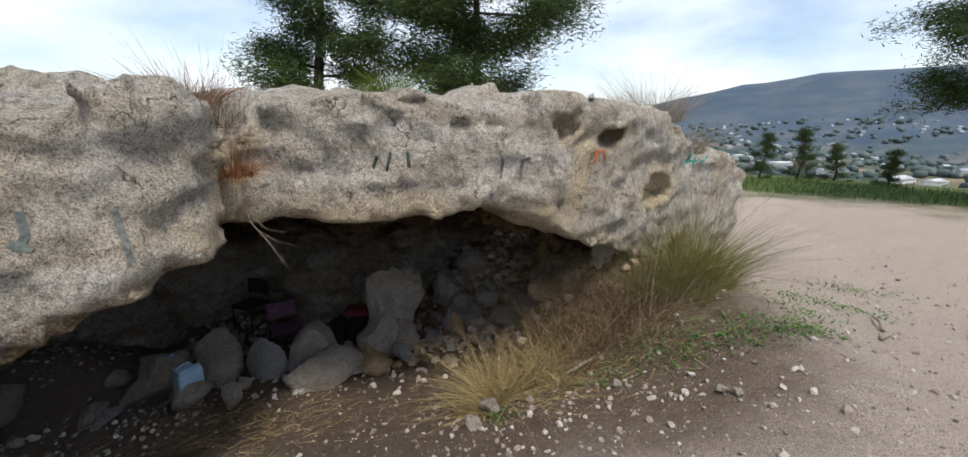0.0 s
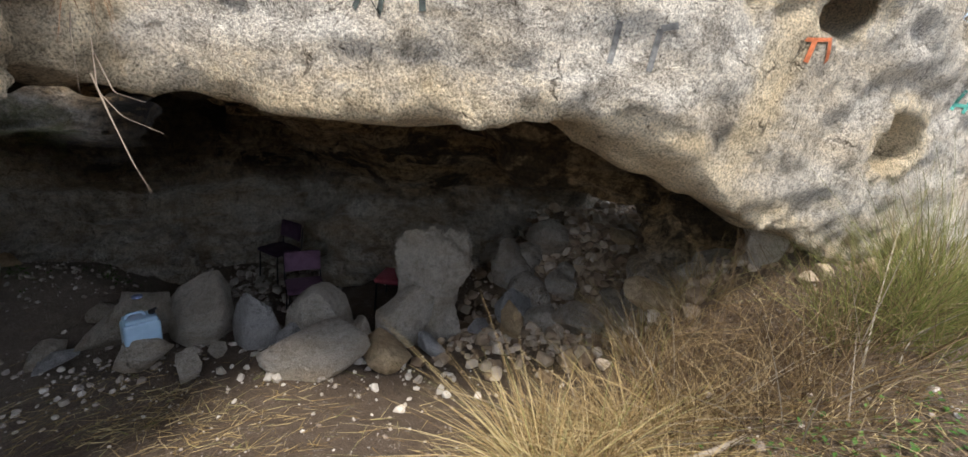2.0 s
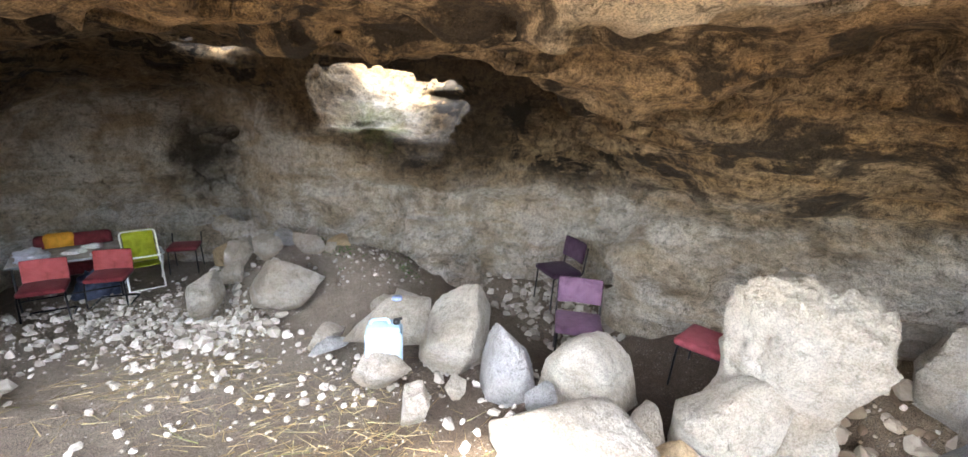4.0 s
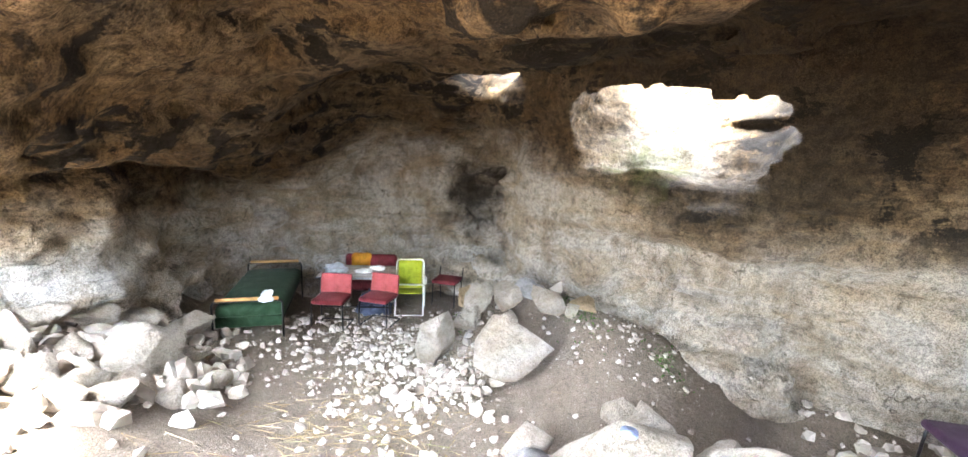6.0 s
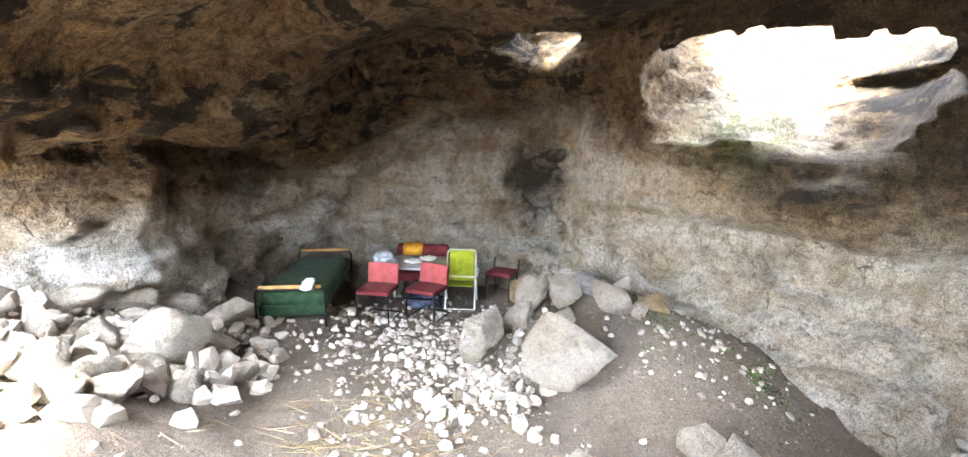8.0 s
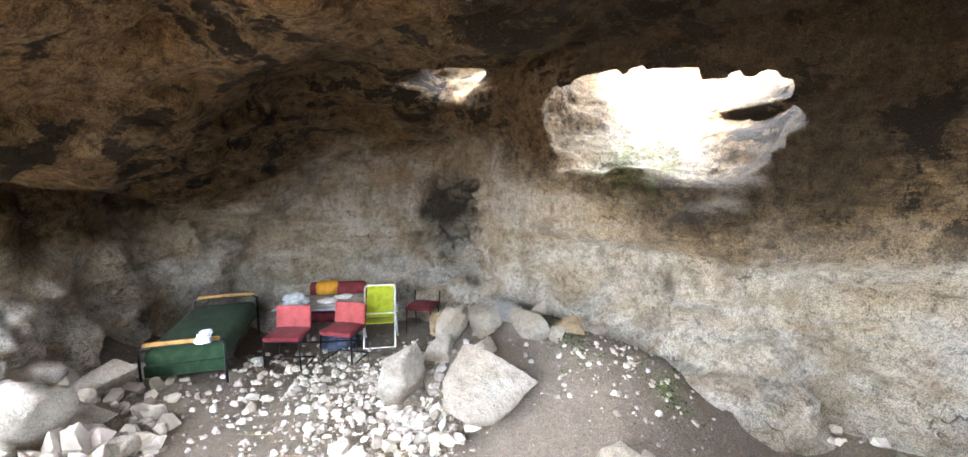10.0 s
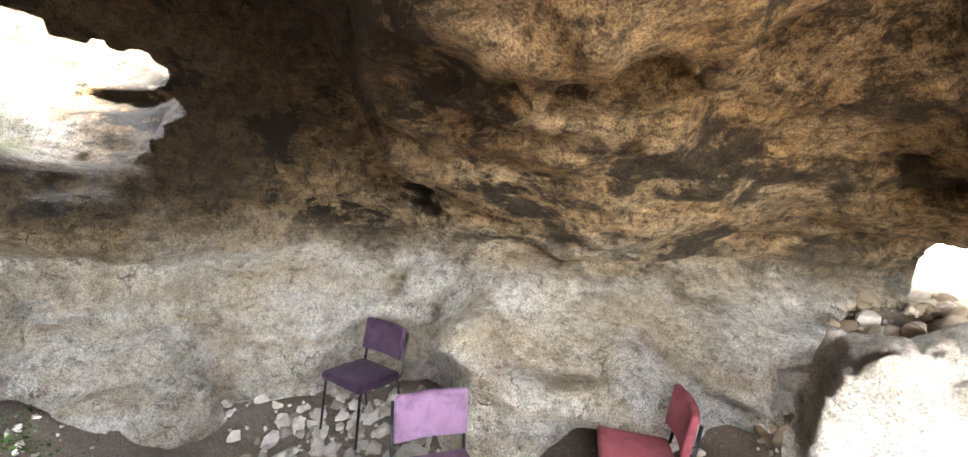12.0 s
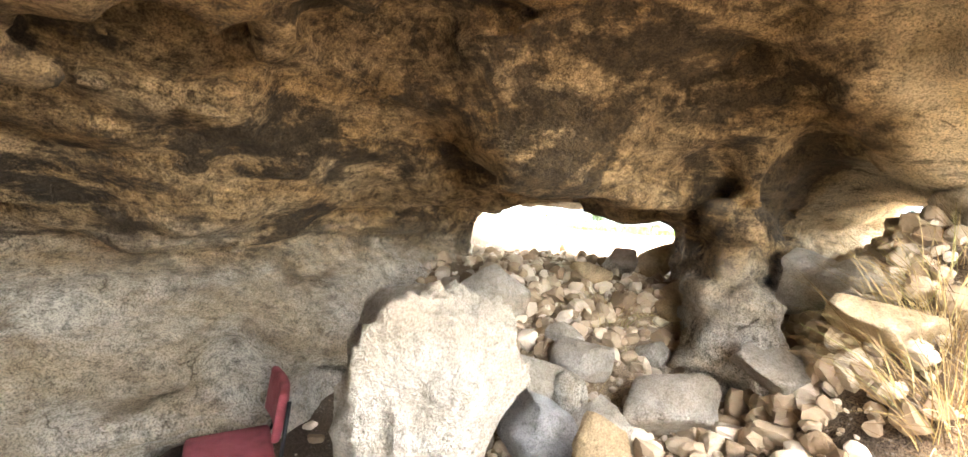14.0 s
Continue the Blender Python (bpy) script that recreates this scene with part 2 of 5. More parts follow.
        f = n_math(nt, "MAXIMUM", f, n_ramp(nt, n_math(nt, "MULTIPLY", ds, 0.5), [(0.55, grey(0.9)), (0.85, grey(0))]))
        # three round dark patches over the roof slab and above the far chamber
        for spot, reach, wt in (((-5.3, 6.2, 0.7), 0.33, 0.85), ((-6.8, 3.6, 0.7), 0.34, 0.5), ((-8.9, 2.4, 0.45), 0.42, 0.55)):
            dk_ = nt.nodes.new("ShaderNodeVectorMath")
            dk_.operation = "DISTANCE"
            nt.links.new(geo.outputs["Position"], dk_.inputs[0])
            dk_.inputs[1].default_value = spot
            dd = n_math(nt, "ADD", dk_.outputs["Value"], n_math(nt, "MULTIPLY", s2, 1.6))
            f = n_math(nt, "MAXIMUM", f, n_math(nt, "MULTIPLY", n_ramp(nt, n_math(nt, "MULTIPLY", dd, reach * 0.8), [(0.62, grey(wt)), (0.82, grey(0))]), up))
        # under the lip: cream rock, few soot patches, colour raised for light bounced off the ground
        lipa = nt.nodes.new("ShaderNodeAttribute")
        lipa.attribute_name = "lip"
        clean = n_math(nt, "MULTIPLY", lipa.outputs["Fac"], up)
        cream = n_mix(nt, n_ramp(nt, big, [(0.35, grey(0)), (0.65, grey(1))]), (0.86, 0.76, 0.59), (0.74, 0.60, 0.40))
        cream = n_mix(nt, 0.5, cream, n_ramp(nt, rough_, [(0.38, grey(0.35)), (0.47, grey(0.95)), (0.62, grey(1.1))]), "MULTIPLY")
        c = n_mix(nt, clean, c, cream)
        f = n_math(nt, "MULTIPLY", f, n_math(nt, "SUBTRACT", 1.0, n_math(nt, "MULTIPLY", clean, n_ramp(nt, s2, [(0.36, grey(0.1)), (0.44, grey(0.97))]))))
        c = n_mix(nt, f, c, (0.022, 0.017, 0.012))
        # moss where light falls down the roof hole
        dm = nt.nodes.new("ShaderNodeVectorMath")
        dm.operation = "DISTANCE"
        nt.links.new(geo.outputs["Position"], dm.inputs[0])
        dm.inputs[1].default_value = (-7.05, 6.35, 0.1)
        dq = n_math(nt, "ADD", dm.outputs["Value"], n_math(nt, "MULTIPLY", mid, 1.2))
        c = n_mix(nt, n_ramp(nt, n_math(nt, "MULTIPLY", dq, 0.5), [(0.42, grey(0.6)), (0.62, grey(0))]), c, (0.17, 0.19, 0.06))
    if open_air:
        zone = nt.nodes.new("ShaderNodeAttribute")
        zone.attribute_name = "sheltered"
        fz = n_math(nt, "ADD", zone.outputs["Fac"], n_math(nt, "MULTIPLY", n_math(nt, "SUBTRACT", mid, 0.5), 0.9))
        c = n_mix(nt, n_ramp(nt, fz, [(0.35, grey(0)), (0.65, grey(1))]), crust(*open_air), c)
    # hairline cracks, pinholes and speckle
    warp = nt.nodes.new("ShaderNodeVectorMath")
    warp.operation = "MULTIPLY_ADD"
    wnz = nt.nodes.new("ShaderNodeTexNoise")
    wnz.inputs["Scale"].default_value, wnz.inputs["Detail"].default_value = 3.0, 6.0
    nt.links.new(v, wnz.inputs["Vector"])
    nt.links.new(wnz.outputs["Color"], warp.inputs[0])
    warp.inputs[1].default_value = (0.55, 0.55, 0.55)
    nt.links.new(v, warp.inputs[2])
    crk = nt.nodes.new("ShaderNodeTexVoronoi")
    crk.feature = "DISTANCE_TO_EDGE"
    crk.inputs["Scale"].default_value = 1.5
    nt.links.new(warp.outputs[0], crk.inputs["Vector"])
    crack = n_math(nt, "MULTIPLY", n_ramp(nt, crk.outputs["Distance"], [(0.0, grey(1)), (0.016, grey(0))]), n_ramp(nt, mid, [(0.50, grey(0)), (0.60, grey(0.8 if soot else 0.15))]))
    c = n_mix(nt, crack, c, (0.07, 0.052, 0.036))
    pin = nt.nodes.new("ShaderNodeTexVoronoi")
    pin.inputs["Scale"].default_value = 46
    nt.links.new(warp.outputs[0], pin.inputs["Vector"])
    hole_ = n_math(nt, "MULTIPLY", n_ramp(nt, pin.outputs["Distance"], [(0.16, grey(1)), (0.34, grey(0))]), n_ramp(nt, spots, [(0.44, grey(0.8 if soot else 0.25)), (0.56, grey(0))]))
    c = n_mix(nt, hole_, c, (0.10, 0.078, 0.055))
    speck = n_noise(nt, 95, 4, 0.75, v)
    c = n_mix(nt, 0.75 if soot else 0.4, c, n_ramp(nt, speck, [(0.41, grey(0.30)), (0.50, grey(0.92)), (0.60, grey(1.2))]), "MULTIPLY")
    nt.links.new(c, b.inputs["Base Color"])
    pits = nt.nodes.new("ShaderNodeTexVoronoi")
    pits.inputs["Scale"].default_value = 9
    nt.links.new(v, pits.inputs["Vector"])
    h = n_math(nt, "ADD", n_math(nt, "MULTIPLY", mid, 1.0), n_math(nt, "MULTIPLY", fine, 0.6))
    h = n_math(nt, "ADD", h, n_math(nt, "MULTIPLY", pits.outputs["Distance"], 0.3))
    grain = n_noise(nt, 70, 4, 0.7, v)
    h = n_math(nt, "ADD", h, n_math(nt, "MULTIPLY", grain, 0.28))
    h = n_math(nt, "ADD", h, n_math(nt, "MULTIPLY", rough_, 1.1))
    h = n_math(nt, "SUBTRACT", h, n_math(nt, "ADD", n_math(nt, "MULTIPLY", crack, 0.5), n_math(nt, "MULTIPLY", hole_, 0.18)))
    h = n_math(nt, "ADD", h, n_math(nt, "MULTIPLY", speck, 0.14))
    n_bump(nt, b, h, 1.0, 0.10)
    return m


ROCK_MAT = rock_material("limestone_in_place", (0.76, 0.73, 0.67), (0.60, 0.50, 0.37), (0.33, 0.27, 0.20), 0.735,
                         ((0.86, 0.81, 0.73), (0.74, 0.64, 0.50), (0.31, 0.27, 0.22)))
STONE = rock_material("loose_limestone", (0.56, 0.52, 0.46), (0.46, 0.38, 0.29), (0.40, 0.35, 0.28), 0)


def ground_material():
    m, nt, b = mat_base("stony_soil", 0.95)
    v = coords(nt)
    geo = nt.nodes.new("ShaderNodeNewGeometry")
    sep = nt.nodes.new("ShaderNodeSeparateXYZ")
    nt.links.new(geo.outputs["Position"], sep.inputs[0])
    patch = n_noise(nt, 0.7, 6, 0.6, v, 0.5)
    fine = n_noise(nt, 30, 5, 0.7, v)
    mid = n_noise(nt, 6, 6, 0.65, v)
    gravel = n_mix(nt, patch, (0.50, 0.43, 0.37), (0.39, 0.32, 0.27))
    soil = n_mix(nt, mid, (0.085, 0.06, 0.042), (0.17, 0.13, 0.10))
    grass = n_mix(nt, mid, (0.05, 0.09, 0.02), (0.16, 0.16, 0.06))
    # trodden gravel in the open, earth of a darker brown towards and inside the hollow
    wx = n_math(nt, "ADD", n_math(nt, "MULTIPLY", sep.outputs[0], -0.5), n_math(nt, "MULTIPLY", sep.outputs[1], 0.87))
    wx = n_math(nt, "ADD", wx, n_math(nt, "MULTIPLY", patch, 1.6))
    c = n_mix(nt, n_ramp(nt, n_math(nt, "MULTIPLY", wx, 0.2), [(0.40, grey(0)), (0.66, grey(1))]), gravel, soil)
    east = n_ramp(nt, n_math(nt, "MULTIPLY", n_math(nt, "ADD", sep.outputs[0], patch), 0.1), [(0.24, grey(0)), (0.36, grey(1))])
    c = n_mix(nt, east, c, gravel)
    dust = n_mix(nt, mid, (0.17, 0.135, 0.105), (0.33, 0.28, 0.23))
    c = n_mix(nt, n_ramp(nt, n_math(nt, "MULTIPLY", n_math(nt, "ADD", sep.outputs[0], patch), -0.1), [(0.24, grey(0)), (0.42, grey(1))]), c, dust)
    # warm rubble earth at the back opening
    db = nt.nodes.new("ShaderNodeVectorMath")
    db.operation = "DISTANCE"
    nt.links.new(geo.outputs["Position"], db.inputs[0])
    db.inputs[1].default_value = (0.5, 7.8, -1.0)
    c = n_mix(nt, n_ramp(nt, n_math(nt, "MULTIPLY", n_math(nt, "ADD", db.outputs["Value"], patch), 0.25), [(0.4, grey(0.9)), (0.75, grey(0))]), c, n_mix(nt, mid, (0.26, 0.18, 0.11), (0.46, 0.36, 0.25)))
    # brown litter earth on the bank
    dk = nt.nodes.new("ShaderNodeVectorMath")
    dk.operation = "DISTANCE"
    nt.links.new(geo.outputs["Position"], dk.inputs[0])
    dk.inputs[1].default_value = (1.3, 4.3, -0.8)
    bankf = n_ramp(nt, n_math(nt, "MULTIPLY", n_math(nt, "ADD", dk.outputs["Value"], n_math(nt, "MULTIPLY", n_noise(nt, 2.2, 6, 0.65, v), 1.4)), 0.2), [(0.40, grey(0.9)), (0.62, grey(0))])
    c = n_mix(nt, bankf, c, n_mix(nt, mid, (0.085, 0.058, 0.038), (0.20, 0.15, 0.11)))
    # green strip at the plateau's edge, then scrub, fields and woods below
    d = nt.nodes.new("ShaderNodeVectorMath")
    d.operation = "LENGTH"
    nt.links.new(geo.outputs["Position"], d.inputs[0])
    dist = d.outputs["Value"]
    dn = n_math(nt, "ADD", dist, n_math(nt, "MULTIPLY", patch, 10))
    c = n_mix(nt, n_ramp(nt, n_math(nt, "MULTIPLY", dn, 0.01), [(0.245, grey(0)), (0.285, grey(1))]), c, grass)
    fields = n_noise(nt, 0.006, 5, 0.6, v, 0.3)
    farcol = n_ramp(nt, fields, [(0.36, (0.022, 0.042, 0.03)), (0.50, (0.06, 0.085, 0.05)), (0.58, (0.17, 0.15, 0.09)), (0.70, (0.30, 0.24, 0.16))])
    c = n_mix(nt, n_ramp(nt, n_math(nt, "MULTIPLY", dist, 0.001), [(0.034, grey(0)), (0.06, grey(1))]), c, farcol)
    # distance haze is put into the colour: mountains turn flat blue with range
    hazed_hills = n_mix(nt, n_ramp(nt, n_noise(nt, 0.0035, 7, 0.65, v), [(0.35, grey(0)), (0.72, grey(1))]), (0.050, 0.088, 0.150), (0.085, 0.120, 0.165))
    c = n_mix(nt, n_ramp(nt, n_math(nt, "MULTIPLY", dist, 0.0005), [(0.45, grey(0)), (1.0, grey(0.85))]), c, hazed_hills)
    peb = nt.nodes.new("ShaderNodeTexVoronoi")
    peb.inputs["Scale"].default_value = 34
    nt.links.new(v, peb.inputs["Vector"])
    pm = n_ramp(nt, peb.outputs["Distance"], [(0.10, grey(1.0)), (0.32, grey(0.0))])
    pm = n_mix(nt, n_ramp(nt, mid, [(0.45, grey(0)), (0.6, grey(1))]), grey(0.0), pm)
    near = n_ramp(nt, n_math(nt, "MULTIPLY", dist, 0.02), [(0.25, grey(0.55)), (0.6, grey(0))])
    c = n_mix(nt, n_math(nt, "MULTIPLY", pm, near), c, n_mix(nt, peb.outputs["Color"], (0.30, 0.26, 0.22), (0.62, 0.58, 0.53)))
    c = n_mix(nt, 0.5, c, n_ramp(nt, fine, [(0.3, grey(0.45)), (0.7, grey(1))]), "MULTIPLY")
    grit = n_noise(nt, 120, 4, 0.75, v)
    c = n_mix(nt, 0.8, c, n_ramp(nt, grit, [(0.40, grey(0.28)), (0.50, grey(0.95)), (0.60, grey(1.45))]), "MULTIPLY")
    nt.links.new(c, b.inputs["Base Color"])
    n_bump(nt, b, n_math(nt, "ADD", n_math(nt, "ADD", fine, n_math(nt, "MULTIPLY", grit, 0.5)), n_math(nt, "MULTIPLY", mid, 1.5)), 0.9, 0.03)
    return m


GROUND = ground_material()


# ---- mesh helpers ----
def mesh_ob(name, verts, faces, mat, parent=None, smooth=True):
    me = bpy.data.meshes.new(name)
    me.from_pydata(verts, [], faces)
    if smooth:
        me.polygons.foreach_set("use_smooth", np.ones(len(me.polygons), bool))
    me.materials.append(mat)
    ob = new(name, me)
    ob.parent = parent
    return ob


# ---- ground ----
def growing(lo, hi, step, far, n):
    k = np.linspace(0, 1, n + 1)[1:]
    out = (np.exp(k * 6.5) - 1) / (np.exp(6.5) - 1)
    return np.concatenate([(lo - (far + lo) * out)[::-1] if lo < 0 else [], np.arange(lo, hi, step), hi + (far - hi) * out])


def build_ground():
    ax = growing(-12.0, 10.0, 0.11, 4600, 75)
    ay = growing(-3.0, 13.0, 0.11, 4600, 75)
    X, Y = np.meshgrid(ax, ay, indexing="ij")
    Z = terrain(X, Y)
    n, m_ = X.shape
    verts = np.stack([X.ravel(), Y.ravel(), Z.ravel()], 1)
    i = (np.arange(n - 1)[:, None] * m_ + np.arange(m_ - 1)[None, :]).ravel()
    faces = np.stack([i, i + m_, i + m_ + 1, i + 1], 1)
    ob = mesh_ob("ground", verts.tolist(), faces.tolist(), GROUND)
    tagged(ob, "stony trodden earth sloping down into the cave", "ground", kind="structure")


build_ground()


# ---- rock: one solid with the cave cut out of it ----
STEP = 0.06


def rock_field():
    ax = np.arange(-13.4, 4.9, STEP, dtype=np.float32)
    ay = np.arange(-3.0, 13.0, STEP, dtype=np.float32)
    azs = np.arange(-3.2, 2.7, STEP, dtype=np.float32)
    X2, Y2 = np.meshgrid(ax, ay, indexing="ij")
    rock2 = poly_sd(X2, Y2, ROCK)
    cave2 = poly_sd(X2, Y2, CAVE)
    inner = np.clip(sstep(-0.2, 1.6, -rock2), 0, 1)
    top = 1.80 - 0.62 * sstep(1.6, 3.2, X2) - 0.35 * sstep(3.4, 4.4, X2) - 0.22 * sstep(-1.9, -2.4, X2) * (1 - sstep(3.0, 3.8, Y2)) + 0.10 * fbm(X2 * 0.8, Y2 * 0.8, 2, 3)
    top = top - 0.45 * np.exp(-((X2 + 2.15) ** 2 + (Y2 - 3.45) ** 2) / 0.12)
    ceil = 0.72 + 0.25 * inner * sstep(-3, -6, X2) - 0.30 * np.clip(X2 - 0.7, 0, 2.0) * (1 - sstep(6.0, 7.5, Y2))
    east = sstep(-1.2, -0.2, X2)
    ceil = ceil - 0.85 * (sstep(6.7, 8.4, Y2) * (1 - east) + sstep(6.0, 7.1, Y2) * east) * sstep(-5.5, -3.0, X2) - 0.45 * sstep(3.4, 1.6, Y2) - 0.55 * sstep(0.9, -0.5, Y2)
    ceil = ceil - 0.75 * sstep(-7.6, -10.2, X2) + (0.04 + 0.16 * inner) * fbm(X2 * 0.8, Y2 * 0.8, 6, 3)
    # the roof comes down towards the low side mouth
    ceil = ceil - 0.62 * sstep(3.0, 1.5, Y2) * sstep(-2.2, -3.2, X2)
    # and sags behind the lip over the rubble bank
    ceil = ceil - 0.42 * sstep(-0.5, 0.7, X2) * (1 - sstep(5.6, 6.4, Y2)) * sstep(4.1, 4.8, Y2)
    # a thick lower bed begins along a broken edge
    edge = (X2 + 4.05) * 0.85 + (Y2 - 7.0) * 0.53 + 0.12 * fbm(X2 * 1.7, Y2 * 1.7, 8, 2)
    ceil = ceil - 0.40 * sstep(-0.08, 0.10, edge) * sstep(5.3, 6.6, Y2) * (1 - sstep(-2.6, -1.2, X2))
    ceil = ceil + 0.16 * (1 - sstep(-0.3, 0.0, edge)) * sstep(5.0, 6.0, Y2) * sstep(-6.0, -5.0, X2)
    # pendant of rock near the back opening
    ceil = ceil - 0.38 * np.exp(-((X2 + 0.75) ** 2 + (Y2 - 7.05) ** 2) / 0.16)
    ceil = np.minimum(ceil, top - 0.55)
    X, Y, Z = np.meshgrid(ax, ay, azs, indexing="ij")
    N1 = fbm(X * 0.9, Y * 0.9, Z * 1.3, 3)
    N2 = fbm(X * 3.1, Y * 3.1, Z * 6.5, 3, 0.6)
    # bedding: the face steps in and out with height
    bed = 0.07 * fnoise(Z * 3.0 + 0.5 * N1, X * 0.35, Y * 0.35)
    lean = -0.16 * np.abs(Z - 1.0) ** 2 * (Z < 1.0)
    outer = np.maximum(rock2[..., None] + bed - lean * 0.6, Z - top[..., None])
    # walls: overhang above, ledge low down
    shelf = sstep(6.0, 7.0, Y) * sstep(-4.3, -3.3, X) * (1 - sstep(-0.3, 0.4, X))
    prof = 0.45 * sstep(0.1, 0.8, Z) + shelf * (0.95 * np.clip((-0.62 - Z) / 0.75, 0, 1) + 0.38 * sstep(-0.58, -0.46, Z))
    prof = prof + 0.14 * sstep(-1.35, -1.75, Z) * sstep(5.8, 6.3, Y) * sstep(-4.2, -4.8, X)
    # the far wall bulges out over the long slab of its foot
    prof = prof + 0.30 * sstep(-0.95, -0.75, Z) * sstep(-4.8, -5.8, X) * sstep(5.0, 5.6, Y)
    cav = np.maximum(cave2[..., None] + prof - 0.6 * bed, Z - ceil[..., None])

    def shaft(p, q, ra, rb):
        p, q = np.array(p), np.array(q)
        e = q - p
        f = np.clip(((X - p[0]) * e[0] + (Y - p[1]) * e[1] + (Z - p[2]) * e[2]) / (e @ e), -0.2, 1.2)
        return np.sqrt((X - p[0] - e[0] * f) ** 2 + (Y - p[1] - e[1] * f) ** 2 + (Z - p[2] - e[2] * f) ** 2) - (ra + (rb - ra) * f)

    # roof holes: a small pit, and a wide one whose far side is a slope of broken rock
    holes = shaft((-7.8, 3.8, 0.36), (-8.7, 5.0, 1.9), 0.36, 0.45)
    slope = (X + 6.45) * -0.60 + (Y - 5.85) * 0.80
    across = (X + 6.45) * 0.80 + (Y - 5.85) * 0.60
    rise = np.clip((Z + 0.05) / 1.9, -0.2, 1.2)
    pit = np.sqrt(((slope - 0.20 - 1.55 * rise) / 0.85) ** 2 + ((across - 0.15 + 0.1 * rise) / (0.95 + 0.5 * rise)) ** 2) - 1.0
    pit = np.maximum(pit * 0.75 + 0.10 * N2, -0.05 - Z)
    ledge = np.sqrt((slope - 1.15) ** 2 * 1.2 + (across - 0.55) ** 2 * 0.5 + ((Z - 0.42) * 3.2) ** 2) - 0.42
    holes = np.minimum(np.minimum(holes, pit), ledge)
    # the long crack down the face
    for p, q in (((0.62, 4.62, 1.98), (0.72, 4.52, 1.55)), ((0.72, 4.52, 1.55), (0.98, 4.56, 1.38)), ((0.98, 4.56, 1.38), (0.95, 4.5, 0.95)), ((0.95, 4.5, 0.95), (0.9, 4.42, 0.5))):
        holes = np.minimum(holes, shaft(p, q, 0.06, 0.06))
    holes = np.minimum(holes, shaft((-2.2, 3.35, 2.0), (-1.92, 3.25, 1.0), 0.26, 0.10))
    for p, r in (((-2.55, 6.65, 0.45), 0.38), ((-1.5, 6.75, 0.50), 0.40), ((1.25, 4.95, 1.5), 0.24), ((2.1, 5.5, 0.78), 0.3)):
        holes = np.minimum(holes, np.sqrt((X - p[0]) ** 2 + (Y - p[1]) ** 2 + ((Z - p[2]) * 1.5) ** 2) - r)
    # blackened niche in the far corner
    niche = np.maximum(np.hypot(X + 9.75, Y - 4.75) - 0.55, np.abs(Z + 1.2) - 0.95)
    cav = np.minimum(np.minimum(cav, holes), niche)
    f = np.maximum(outer, -cav)
    kind0 = (-cav > outer - 0.12)
    calm = 1 - 0.85 * np.exp(-(rock2[..., None] / 0.9) ** 2) * (np.abs(Z - 0.6) < 0.9) * sstep(2.4, 3.4, Y)
    f = f + (0.07 + 0.05 * kind0 * inner[..., None]) * N1 * calm + 0.055 * N2 * (1 + 0.6 * kind0) * (0.35 + 0.65 * calm) + 0.022 * fnoise(X * 8.3, Y * 8.3, Z * 11.0)
    f = f + 0.07 * kind0 * inner[..., None] * sstep(-0.6, 0.1, Z) * fnoise(Z * 8.0 + X * 1.9 - Y * 1.5, X * 0.9, Y * 0.9 + 7)
    f = f + 0.075 * (1 - kind0) * (np.abs(fbm(X * 2.6, Y * 2.6, Z * 3.4, 3, 0.6)) - 0.3)
    low = calm * kind0 * (1 - sstep(-0.2, 0.4, Z))
    cell = np.floor(Z * 3.2 + 0.5 * N1)
    f = f + (0.10 + 0.16 * sstep(-0.8, -1.2, Z)) * low * fnoise(X * 2.4 + cell * 3.7, Y * 2.4 + cell * 1.3, cell) + 0.05 * calm * kind0 * np.abs(fbm(X * 2.0, Y * 2.0, Z * 9.0, 2))
    kind = np.clip((-cav - outer + 0.12) / 0.5 + 0.5, 0, 1)
    lip = np.broadcast_to((sstep(-2.5, -1.8, X2) * (1 - sstep(0.0, 0.4, -rock2 - 0.75 - 0.75 * (1 - sstep(-0.9, -0.1, X2)) + 0.25 * fbm(X2 * 1.5, Y2 * 1.5, 3, 3))))[..., None], f.shape)
    return ax, ay, azs, f.astype(np.float32), kind, lip


